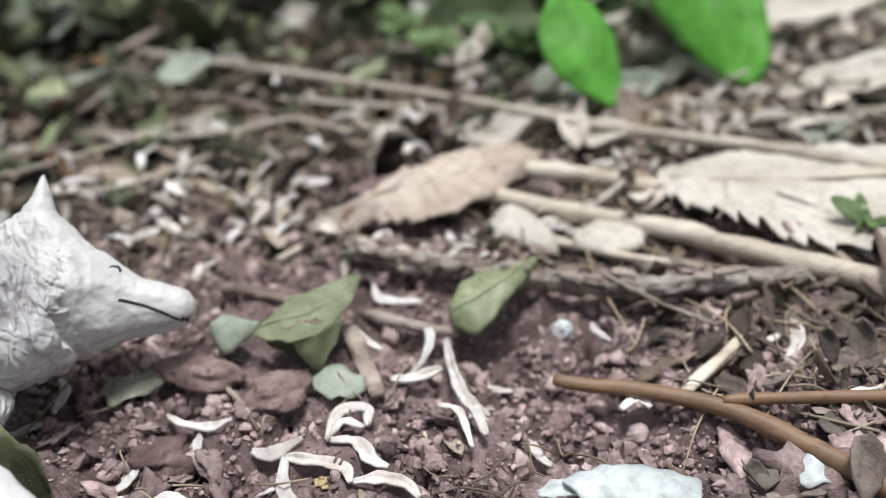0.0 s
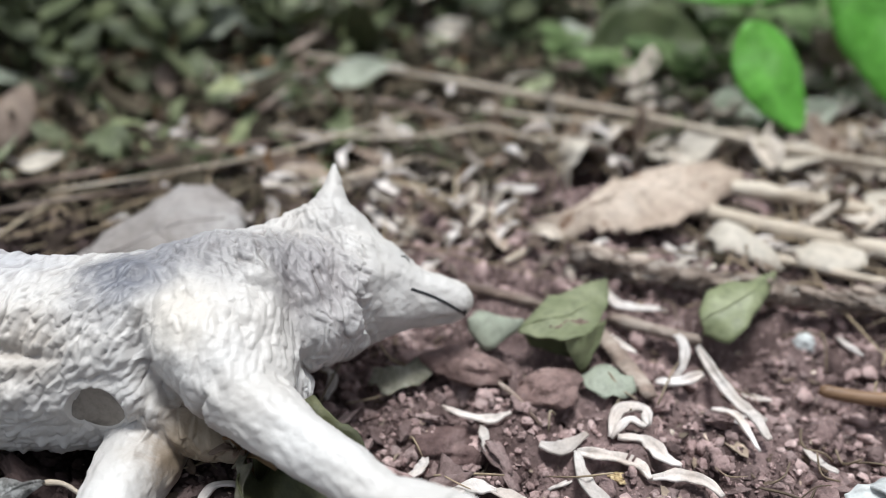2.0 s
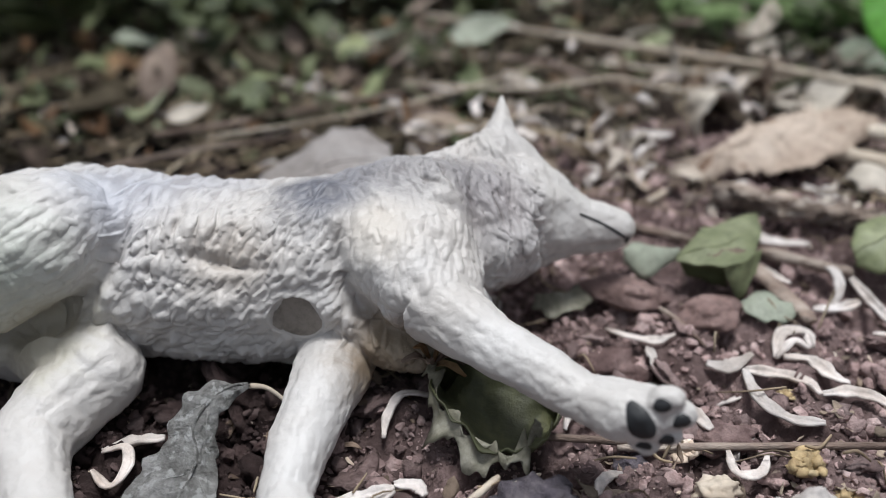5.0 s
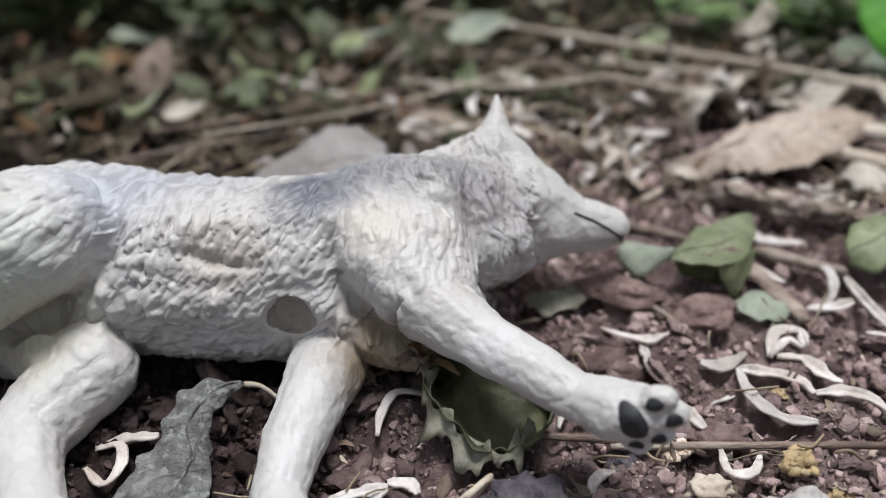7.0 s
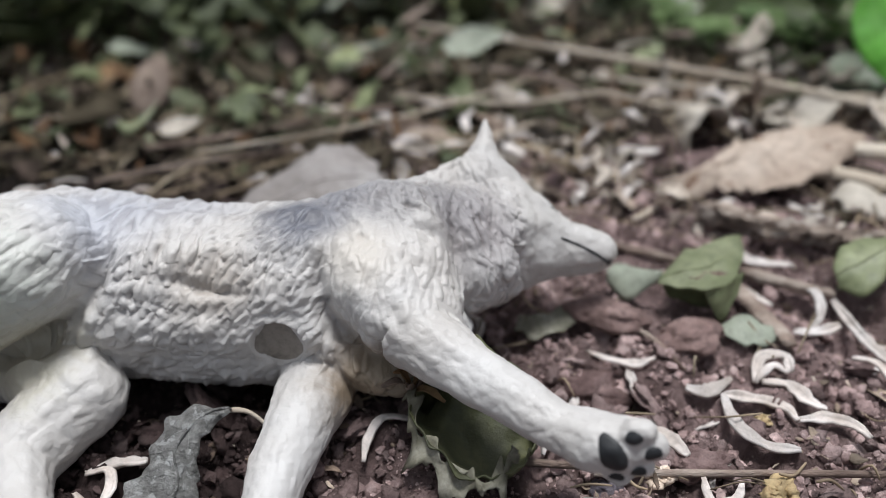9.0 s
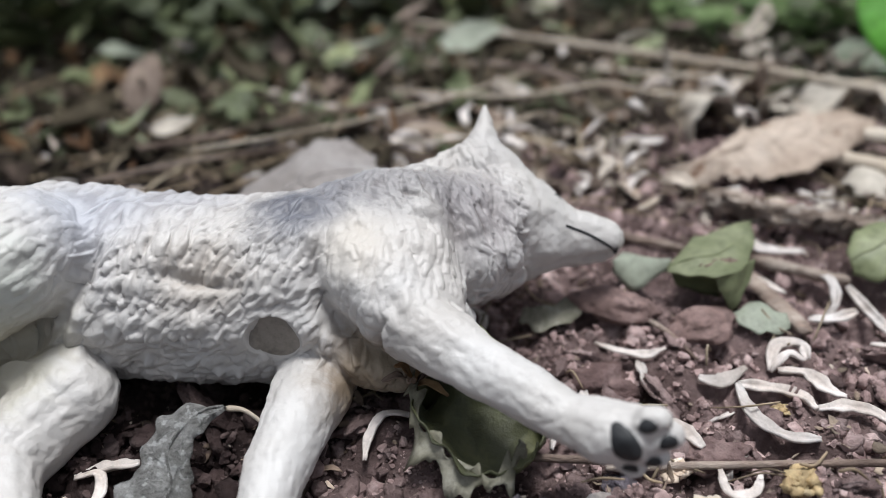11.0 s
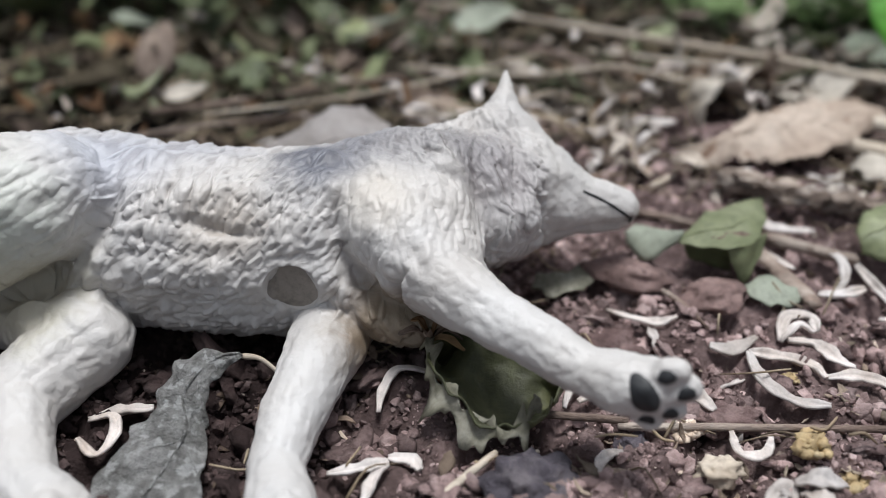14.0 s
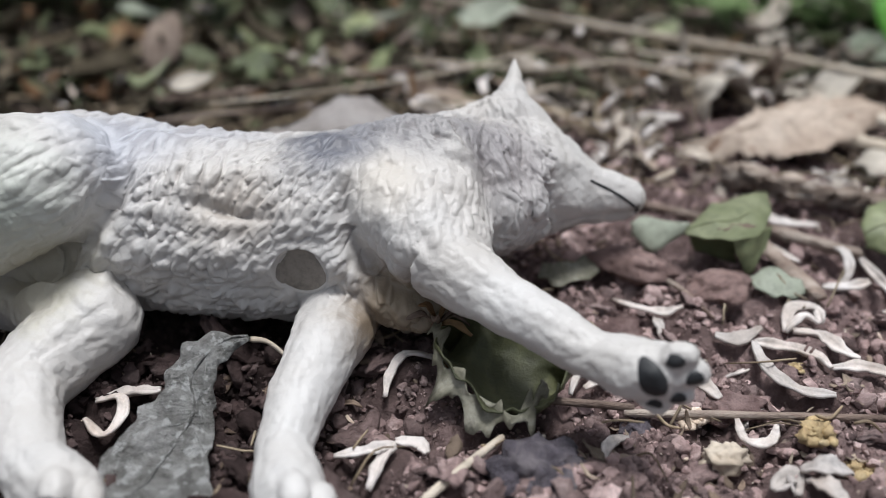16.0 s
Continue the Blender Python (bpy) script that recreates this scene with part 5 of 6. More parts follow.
petal([(-3.08, 6.88), (-2.88, 6.69), (-2.58, 6.63), (-2.35, 6.71)], 0.11)
petal([(-2.67, 6.55), (-2.65, 6.19)], 0.11)
petal([(-0.05, 7.77), (0.04, 7.1), (0.15, 6.71), (0.36, 6.53)], 0.14)
petal([(0.14, 6.81), (0.23, 6.53), (0.3, 6.26)], 0.13)
petal([(-0.17, 6.74), (0.04, 6.58), (0.15, 6.11)], 0.09)
petal([(-0.35, 8.12), (-0.22, 7.83), (-0.31, 7.41), (-0.53, 7.16)], 0.12)
petal([(-0.68, 7.19), (-0.44, 7.11), (-0.11, 7.3)], 0.14)
petal([(-0.91, 8.93), (-0.8, 8.61), (-0.3, 8.51)], 0.12)
petal([(-1.16, 8.2), (-0.99, 7.85), (-0.78, 7.68)], 0.09)
petal([(-0.12, 5.26), (-0.01, 5.06), (0.32, 4.98)], 0.12)
petal([(0.25, 5.35), (0.34, 5.08), (0.63, 4.94)], 0.15)
petal([(-4.45, 7.58), (-4.3, 7.32), (-4.36, 7.03)], 0.11)
petal([(-2.05, 10.43), (-2.27, 9.89)], 0.12, 0.1)
petal([(-1.91, 10.46), (-2.2, 10.15)], 0.12, 0.1)
petal([(0.08, 9.97), (0.16, 9.52), (0.42, 9.56)], 0.13)
petal([(-0.99, 9.85), (-0.76, 9.99), (-0.67, 9.69)], 0.1)
petal([(0.29, 9.89), (0.44, 9.66)], 0.1)
petal([(1.67, 7.89), (1.67, 7.66), (1.83, 7.55)], 0.1)
petal([(1.72, 6.49), (1.94, 6.62), (2.03, 6.48)], 0.13)
petal([(-3.54, 5.42), (-3.24, 5.59), (-2.95, 5.48)], 0.14)
petal([(-3.14, 5.55), (-2.87, 5.64), (-2.59, 5.65)], 0.17)
petal([(-2.65, 5.65), (-2.4, 5.53), (-2.25, 5.31)], 0.16)
petal([(-2.16, 5.03), (-2.15, 4.74), (-1.93, 4.75), (-1.8, 4.97)], 0.12)
petal([(-4.95, 5.76), (-5.29, 5.7), (-5.44, 5.49), (-5.47, 5.24)], 0.1)
petal([(-5.86, 4.46), (-5.56, 4.47), (-5.31, 4.55)], 0.13)
petal([(-5.32, 4.61), (-5.11, 4.59), (-5.03, 4.49)], 0.14)
petal([(-5.52, 4.08), (-5.4, 4.34), (-5.31, 4.48)], 0.12)
petal([(-7.64, 5.22), (-7.92, 5.17), (-8.21, 5.05)], 0.15)
petal([(-8.2, 5.03), (-7.95, 5.02), (-7.85, 4.76), (-8.0, 4.61), (-8.22, 4.78)], 0.11)
petal([(-2.06, 4.18), (-1.87, 4.31), (-1.86, 4.13)], 0.2)
petal([(-1.79, 4.35), (-1.58, 4.32), (-1.32, 4.39)], 0.2)
petal([(-1.75, 4.25), (-1.64, 4.13), (-1.5, 4.02)], 0.2)
petal([(-4.67, 6.77), (-4.79, 6.36), (-4.84, 6.07)], 0.12)
petal([(-4.42, 6.88), (-4.61, 6.77), (-4.7, 6.61)], 0.1)
petal([(-3.45, 5.76), (-3.6, 5.58), (-3.68, 5.33)], 0.08)

# ---- scattered litter: petals, chips, leaves and stems that repeat ----
from mathutils import kdtree

petal_tree = kdtree.KDTree(len(petal_points))
for i, q in enumerate(petal_points):
    petal_tree.insert((q[0], q[1], 0), i)
petal_tree.balance()
rng = random.Random(21)
kinds = []
for k in range(7):
    a, L = rng.uniform(0.6, 2.2), rng.uniform(0.5, 1.0)
    pts = [(L * math.sin(a * s) / a, L * (1 - math.cos(a * s)) / a, 0.05 + 0.12 * math.sin(math.pi * s) * rng.random()) for s in (0, 0.33, 0.66, 1)]
    kinds.append(mesh("dry_petal", *ribbon(pts, rng.uniform(0.1, 0.17), 0.03, 14, rng.uniform(0.1, 0.4), 50 + k), PETAL))


RIBS = {}


def rib_mesh(L, bend, mat):
    """The midrib of a free leaf."""
    pts = [(L * math.sin(bend * f) / bend, 0, L * (1 - math.cos(bend * f)) / bend + 0.01) for f in (0.0, 0.33, 0.66, 0.97)]
    return mesh("midrib", *tube(pts, 0.028, 0.012, 9, 5, 0.1), mat)


def scatter(name, meshes, count, box, label, category, group, sizes=(0.8, 1.2), lift=0.02, lean=18, keep=None):
    done = 0
    while done < count:
        x, y = rng.uniform(*box[0]), rng.uniform(*box[1])
        if keep and not keep(x, y):
            continue
        ob = new(name, rng.choice(meshes))
        s = rng.uniform(*sizes)
        ob.matrix_world = pose(CM * x, CM * y, CM * (height(x, y) + lift), rng.uniform(-lean, lean), rng.uniform(-lean, lean), rng.uniform(0, 360)) @ Matrix.Scale(s, 4)
        if ob.data.name in RIBS:
            new("midrib", RIBS[ob.data.name]).parent = ob
        tagged(ob, label, category, group)
        done += 1


KEEP_CLEAR = ((-1.8, 1.9, 10.0, 12.3), (2.9, 7.6, 8.4, 11.1), (-2.95, -0.8, 7.25, 9.2), (-0.05, 1.25, 7.6, 8.9), (0.7, 2.3, 4.7, 5.7), (-3.4, -1.4, 6.6, 7.8), (-5.1, -3.6, 4.6, 6.3))


def bare(x, y):
    """Where no loose bit lies on top of a larger thing or a petal."""
    if any(a < x < b and c < y < d for a, b, c, d in KEEP_CLEAR):
        return False
    k = min(1.0, max(0.0, ((x - 0.9) * 4.5 - (y - 7.0) * 2.4) / (4.5 ** 2 + 2.4 ** 2)))
    if math.hypot(x - 0.9 - 4.5 * k, y - 7.0 + 2.4 * k) < 0.4:
        return False
    return petal_tree.find((x, y, 0))[2] > 0.13


def clear_of_toy(x, y):
    """Away from the toy and from the bare patch of soil before it."""
    return bare(x, y) and not (-12.5 < x < -2.4 and 3.0 < y < 8.9) and not (-2.9 < x < 2.6 and 3.5 < y < 9.4)


scatter("dry_petal", kinds, 90, ((-12, 7), (9.6, 16)), "curled cream-white dry petal among the litter", "petal", "dry petals", keep=clear_of_toy)
scatter("dry_petal", kinds, 10, ((-3.5, 2.5), (4.4, 9.0)), "curled cream-white dry petal on the soil", "petal", "dry petals", sizes=(0.4, 0.7), keep=bare)
scatter("dry_petal", kinds, 30, ((2.6, 6.5), (4.5, 9.6)), "curled cream-white dry petal among the litter", "petal", "dry petals", sizes=(0.6, 1.0))


def leaf_set(mat, seeds, L, W):
    r = random.Random(seeds)
    made = []
    for i in range(4):
        length, bend = r.uniform(*L), r.uniform(0.2, 0.9) * r.choice((-1, 1))
        me = mesh("fallen_leaf", *free_leaf(length, r.uniform(*W), bend, r.uniform(-0.5, 0.6), seed=seeds + i, crumple=0.09, fold=r.uniform(0, 0.3)), mat)
        RIBS[me.name] = rib_mesh(length, bend, mat)
        made.append(me)
    return made


brown_set, tan_set, pale_set = leaf_set(BROWN_LEAF, 100, (0.9, 1.7), (0.35, 0.7)), leaf_set(TAN_LEAF, 150, (1.0, 2.2), (0.5, 1.1)), leaf_set(PALE_LEAF, 200, (0.8, 1.8), (0.4, 0.9))
sage_set, olive_set = leaf_set(SAGE_LEAF, 300, (1.0, 2.0), (0.5, 1.0)), leaf_set(OLIVE_LEAF, 400, (1.0, 1.9), (0.6, 1.1))
small_green = leaf_set(DULL_GREEN, 700, (0.5, 1.0), (0.3, 0.6))
rust_set, green_set = leaf_set(RUST_LEAF, 500, (0.9, 1.8), (0.5, 1.0)), leaf_set(DULL_GREEN, 600, (1.0, 2.2), (0.6, 1.2))
far_box = ((-20, 13), (10.5, 30))
scatter("fallen_leaf", brown_set, 50, far_box, "crumpled brown dead leaf in the litter", "leaf", "dead leaves", lift=0.15, lean=40, keep=clear_of_toy)
scatter("fallen_leaf", tan_set, 26, ((-6, 13), (11, 28)), "crumpled tan dead leaf in the litter", "leaf", "dead leaves", lift=0.15, lean=30, keep=clear_of_toy)
scatter("fallen_leaf", pale_set, 26, ((-8, 13), (10.5, 28)), "pale dry dead leaf in the litter", "leaf", "dead leaves", lift=0.15, lean=40, keep=clear_of_toy)
scatter("fallen_leaf", sage_set, 20, ((-14, 13), (13.5, 28)), "grey-green fallen leaf in the litter", "leaf", "fallen green leaves", lift=0.2, lean=35)
scatter("fallen_leaf", olive_set, 26, ((-20, 13), (15, 30)), "olive-green fallen leaf in the litter", "leaf", "fallen green leaves", lift=0.2, lean=35)
scatter("fallen_leaf", rust_set, 12, ((-20, 2), (11.5, 26)), "rust-orange dead leaf in the litter", "leaf", "dead leaves", lift=0.15, lean=35)
scatter("fallen_leaf", green_set, 80, ((-22, 14), (16, 34)), "dark green leaf lying in the shade", "leaf", "fallen green leaves", lift=0.25, lean=40)
scatter("fallen_leaf", small_green, 70, ((-16, -4), (11.5, 18)), "small dark green leaf among dark litter", "leaf", "fallen green leaves", lift=0.25, lean=40)
scatter("fallen_leaf", brown_set, 25, ((-15, -4), (12, 17.5)), "crumpled brown dead leaf in the litter", "leaf", "dead leaves", sizes=(0.5, 0.8), lift=0.2, lean=45)


def back_leaf(x, y, L, W, mat, turn, label, lift=0.25, tilt=-25, seed=0, group="dead leaves"):
    vf = free_leaf(L, W, 0.5, 0.25, 18, 11, seed, crumple=0.08, fold=0.15)
    ob = new("fallen_leaf", mesh("fallen_leaf", *vf, mat))
    ob.matrix_world = pose(CM * x, CM * y, CM * (height(x, y) + lift), tilt, 0, turn)
    new("midrib", rib_mesh(L, 0.5, mat)).parent = ob
    tagged(ob, label, "leaf", group)


back_leaf(-5.0, 15.4, 1.3, 0.7, SAGE_LEAF, -15, "blue-grey fallen leaf on the litter", 0.4, 30, 1, "fallen green leaves")
back_leaf(-8.6, 18.0, 2.2, 1.1, SAGE_LEAF, -20, "pale green fallen leaf on the litter", 0.4, 30, 2, "fallen green leaves")
back_leaf(-5.2, 18.0, 1.2, 0.6, LIME_LEAF, -40, "pale lime-green fallen leaf on the litter", 0.4, 30, 3, "fallen green leaves")
back_leaf(-4.2, 20.0, 1.9, 1.2, PALE_LEAF, 10, "pale tan fallen leaf on the litter", 0.4, 30, 4)
back_leaf(-9.6, 12.3, 0.75, 0.3, PALE_LEAF, 15, "small cream fallen leaf on dark litter", 0.2, 25, 5)
back_leaf(-11.7, 14.6, 1.1, 0.6, RUST_LEAF, 0, "rust-orange fallen leaf on dark litter", 0.2, 25, 6)
back_leaf(-0.2, 15.4, 2.4, 2.0, DULL_GREEN, 20, "broad olive-green fallen leaf on the litter", 0.5, 45, 7, "fallen green leaves")
back_leaf(1.6, 13.3, 1.5, 0.9, SAGE_LEAF, 30, "crumpled pale green fallen leaf", 0.2, 20, 8, "fallen green leaves")
back_leaf(6.0, 13.2, 2.6, 0.8, PALE_LEAF, -12, "long pale strap-like dead leaf", 0.4, 15, 9)
back_leaf(5.2, 15.6, 3.0, 0.9, PALE_LEAF, -20, "long pale strap-like dead leaf", 0.5, 15, 10)
back_leaf(-6.9, 14.2, 0.9, 0.45, LIME_LEAF, 75, "yellowing olive fallen leaf", 0.2, 25, 11, "fallen green leaves")
back_leaf(-8.8, 16.0, 1.3, 0.5, LIME_LEAF, 10, "yellowing olive fallen leaf", 0.2, 25, 12, "fallen green leaves")
back_leaf(-3.35, 17.80, 1.27, 0.63, PALE_LEAF, 10, "cream-white bleached leaf on dark litter", 0.35, 35, 25)
back_leaf(0.3, 12.4, 1.3, 0.7, PALE_LEAF, 8, "bleached pale leaf behind a tan leaf", 0.2, 20, 15)
back_leaf(1.9, 12.1, 1.2, 0.5, PALE_LEAF, -10, "pale bleached leaf behind a tan leaf", 0.2, 20, 16)
back_leaf(2.8, 13.4, 1.1, 0.5, SAGE_LEAF, 15, "pale grey-green leaf in the litter", 0.3, 35, 17, "fallen green leaves")
back_leaf(0.2, 12.6, 1.1, 0.8, BROWN_LEAF, 60, "dark curled leaf standing on edge", 0.2, 50, 13)


def arched_leaf(x, y, rx, rz, deep, mat, label, turn=0, seed=0):
    """A dry leaf rolled into an arch, with an uneven, flared mouth and a dark hollow below."""
    n, m = 16, 22
    grid = []
    for i in range(n):
        f = i / (n - 1)
        row = []
        for j in range(m):
            a = math.pi * (1.12 * j / (m - 1) - 0.06)
            k = 1 + 0.28 * (1 - f) ** 3 * (1 + noise.noise((3 * a, seed, 1))) + 0.22 * noise.noise((1.3 * a, 1.5 * f, seed))
            mouth = 0.22 * noise.noise((2.4 * a, seed, 7)) * (1 - f)
            row.append(Vector((rx * k * math.cos(a), deep * f + mouth, rz * k * math.sin(a) * (1 - 0.35 * f))) + noise.noise_vector((4 * a, 3 * f, seed)) * 0.035)
        grid.append(row)
    vf = moved(sheet(grid, 0.025), (x, y, height(x, y) + 0.02), turn)
    ob = thing("fallen_leaf", *vf, mat, label, "leaf", group="dead leaves")
    mid = [grid[i][m // 2] + Vector((0, 0, 0.012)) for i in range(0, n, 3)]
    part("midrib", *moved(tube(mid, 0.022, 0.012, 14, 5, 0.1), (x, y, height(x, y) + 0.02), turn), mat, ob)


arched_leaf(-0.58, 11.85, 0.34, 0.62, 0.9, PALE_LEAF, "pale dead leaf rolled into an arch over a dark hollow", 12, 21)
arched_leaf(-0.1, 12.15, 0.2, 0.68, 0.5, BROWN_LEAF, "brown dead leaf curled into a small tube", -15, 22)
arched_leaf(-1.95, 11.2, 0.24, 0.36, 0.4, PALE_LEAF, "small pale dead leaf curled into a hook", 35, 23)
arched_leaf(0.3, 11.95, 0.26, 0.4, 0.5, PALE_LEAF, "pale dead leaf curled behind a tan leaf", -30, 24)
scatter("dry_petal", kinds, 16, ((-4.6, -2.7), (10.3, 11.8)), "curled cream-white dry petal in a loose heap", "petal", "dry petals", sizes=(0.7, 1.1), lift=0.1, lean=35)
scatter("dry_petal", kinds, 10, ((-5.0, -2.2), (9.9, 11.3)), "curled cream-white dry petal in a loose heap", "petal", "dry petals", sizes=(0.5, 0.9), lift=0.14, lean=45)
scatter("dry_petal", kinds, 11, ((-5.5, 1.0), (11.0, 13.5)), "curled cream-white dry petal among the litter", "petal", "dry petals", sizes=(0.8, 1.3), lift=0.25, lean=45)
scatter("dry_petal", kinds, 12, ((-7.0, -4.8), (10.5, 12.5)), "curled cream-white dry petal in a loose heap", "petal", "dry petals", sizes=(0.7, 1.1), lift=0.1, lean=35)
scatter("fallen_leaf", brown_set, 16, ((-4.4, -1.6), (9.6, 12.6)), "small crumpled brown leaf scrap in the litter", "leaf", "dead leaves", sizes=(0.3, 0.5), lift=0.12, lean=40)
scatter("fallen_leaf", tan_set, 8, ((-4.4, -1.8), (10.0, 12.6)), "small crumpled tan leaf scrap in the litter", "leaf", "dead leaves", sizes=(0.3, 0.45), lift=0.14, lean=40)
stems = []
for k in range(5):
    L = rng.uniform(1.6, 4.5)
    stems.append(mesh("dry_straw", *tube([(0, 0, 0), (L * 0.5, rng.uniform(-0.3, 0.3), 0.1), (L, 0, 0)], rng.uniform(0.03, 0.07), rng.uniform(0.03, 0.06), 14, 6, 0.2, 0.2, k), STRAW if k % 2 else BARK))
scatter("dry_straw", stems, 55, ((-16, 11), (10.5, 24)), "thin dry stem among the litter", "twig", "dry stems", lift=0.15, lean=8, keep=lambda x, y: clear_of_toy(x, y) and not (-5 < x < 3 and y < 14.5))
scatter("dry_straw", stems, 14, ((2.8, 6.5), (5.5, 10)), "thin dry stem among the litter", "twig", "dry stems", sizes=(0.3, 0.6), lift=0.08, lean=8)

# ---- living plants ----
def leaf_at(base, tip, W, mat, parent, name="leaf", seed=0, cup=-0.25, label="", point=0.7):
    a, b = Vector(base), Vector(tip)
    x = (b - a).normalized()
    up = Vector((0, -0.6, 0.8))
    y = up.cross(x).normalized()
    z = x.cross(y)
    L = (b - a).length
    vf = free_leaf(L, W, 0.25, cup, 22, 13, seed, crumple=0.04, thick=0.02, point=point, fold=0.22)
    m = Matrix((x, y, z)).transposed()
    pts = [a + m @ v for v in vf[0]]
    ob = part(name, pts, vf[1], mat, parent, label)
    rib = [a + m @ Vector((L * math.sin(0.25 * f) / 0.25, 0, L * (1 - math.cos(0.25 * f)) / 0.25 - 0.005)) for f in (0.0, 0.3, 0.6, 0.97)]
    part("midrib", *tube(rib, 0.03, 0.012, 12, 6, 0.05), mat, ob)
    return ob


stem = tube([(4.6, 15.6, -0.2), (4.3, 15.3, 1.4), (3.9, 14.9, 2.9), (3.7, 14.7, 4.2)], 0.09, 0.06, 20, 8, 0.08)
plant = thing("green_seedling", *stem, OLIVE_LEAF, "young plant with glossy bright green leaves", "plant", base=(4.6, 15.6, -0.1))
leaf_at((1.98, 13.5, 1.95), (2.87, 12.95, 0.2), 1.15, FRESH_LEAF, plant, seed=1, point=1.0)
part("leaf_stalk", *tube([(4.1, 15.05, 2.3), (3.0, 14.3, 2.9), (1.98, 13.5, 1.95)], 0.03, 0.025, 10, 6), OLIVE_LEAF, plant)
leaf_at((3.85, 14.7, 3.3), (5.32, 13.85, 0.0), 1.95, FRESH_LEAF, plant, seed=2)
leaf_at((3.9, 14.9, 2.6), (0.6, 14.4, 2.0), 1.2, FRESH_LEAF, plant, seed=3)
leaf_at((3.7, 14.7, 4.2), (5.6, 16.0, 4.0), 1.8, FRESH_LEAF, plant, seed=4)


def sprig(at, n, reach, mat, label, seed):
    r = random.Random(seed)
    x, y = at
    z = height(x, y)
    ob = thing("small_weed", *tube([(x, y, z - 0.1), (x + 0.05, y, z + reach * 0.5), (x, y + 0.1, z + reach)], 0.05, 0.03, 8, 6), mat, label, "weed", base=(x, y, z), group="small weeds")
    for i in range(n):
        a, h = 2.4 * i + r.random(), z + reach * (0.25 + 0.75 * i / n)
        L = reach * r.uniform(0.5, 0.9)
        leaf_at((x, y, h), (x + L * math.cos(a), y + L * math.sin(a), h + reach * r.uniform(-0.1, 0.35)), L * 0.45, mat, ob, seed=seed + i)
    return ob


sprig((5.75, 11.3), 9, 0.55, SAGE_LEAF, "low pale green weed with small leaves", 31)
sprig((5.3, 9.0), 8, 0.6, MOSS, "small bright green seedling beside a dry leaf", 32)
first = sprig((-14.0, 24.0), 9, 2.0, DULL_GREEN, "dark green leafy weed in the shade", 33)
for i in range(60):
    x, y = rng.uniform(-26, 16), rng.uniform(18.5, 36)
    s = rng.uniform(0.8, 1.6) * (1 + max(0, y - 22) * 0.08)
    ob = copy_thing(first, pose(CM * x, CM * y, CM * height(x, y), 0, 0, rng.uniform(0, 360)))
    ob.scale = (s, s, s)
for x, y, s in ((-15.5, 17.6, 0.9), (-13.0, 17.0, 1.0), (-11.0, 17.8, 0.9), (-9.0, 18.4, 1.0), (-6.5, 18.6, 0.8), (-17.0, 16.0, 0.9), (-14.3, 16.4, 0.7), (-3.5, 18.9, 0.9), (4.6, 18.2, 0.9), (6.0, 17.4, 0.8), (-15.0, 15.2, 0.7), (-12.6, 15.8, 0.8), (-10.4, 16.2, 0.7), (-8.2, 16.8, 0.8), (-6.0, 17.4, 0.7), (-16.5, 17.0, 1.0), (-1.5, 17.6, 0.8), (-13.8, 14.6, 0.5), (-11.6, 16.8, 0.7), (-9.6, 15.4, 0.5), (-12.0, 18.8, 1.1), (-7.6, 17.7, 0.7), (-15.6, 18.9, 1.1), (-4.8, 18.0, 0.6), (-10.0, 17.6, 0.9)):
    ob = copy_thing(first, pose(CM * x, CM * y, CM * height(x, y), 0, 0, 40 * x))
    ob.scale = (s, s, s)
second = sprig((3.0, 18.8), 8, 1.3, DULL_GREEN, "low dark green weed with rounded leaves", 34)
for x, y in ((2.2, 17.0), (7.4, 17.6), (9.0, 19.0), (6.6, 19.4), (1.0, 19.0), (-0.6, 18.4), (10.5, 21.0), (-2.5, 19.2), (-10.5, 18.6), (-12.5, 17.8), (-14.5, 18.2), (-7.0, 19.6)):
    copy_thing(second, pose(CM * x, CM * y, CM * height(x, y), 0, 0, rng.uniform(0, 360)))

third = sprig((1.3, 15.6), 10, 0.9, MOSS, "low mossy green weed with small leaves", 35)
for x, y, s in ((0.3, 15.3, 0.9), (2.4, 16.6, 1.2), (3.4, 17.2, 1.3), (-0.4, 16.4, 0.9), (1.9, 15.2, 1.0), (3.0, 15.6, 1.1), (4.4, 16.2, 1.2), (5.2, 17.4, 1.4)):
    ob = copy_thing(third, pose(CM * x, CM * y, CM * height(x, y), 0, 0, 77 * x))
    ob.scale = (s, s, s)

# ---- soil crumbs and grit ----
LEAF_SPOTS = ((-5.1, -3.65, 4.65, 6.3), (-1.6, -0.85, 6.7, 7.3), (-2.9, -0.85, 7.4, 9.1), (0.0, 1.2, 7.8, 8.8), (0.7, 2.4, 4.7, 5.6))


def shard(points, seed):
    """An angular bit of broken soil."""
    r = random.Random(seed)
    bm = bmesh.new()
    for _ in range(points):
        p = Vector((r.gauss(0, 1), r.gauss(0, 1), r.gauss(0, 1))).normalized() * r.uniform(0.75, 1.1)
        bm.verts.new((p.x, p.y * 0.85, p.z * 0.7))
    res = bmesh.ops.convex_hull(bm, input=bm.verts)
    bmesh.ops.delete(bm, geom=list({v for v in res["geom_interior"] + res["geom_unused"] if isinstance(v, bmesh.types.BMVert)}), context="VERTS")
    bm.verts.index_update()
    vf = [v.co.copy() for v in bm.verts], [tuple(v.index for v in f.verts) for f in bm.faces]
    bm.free()
    return vf


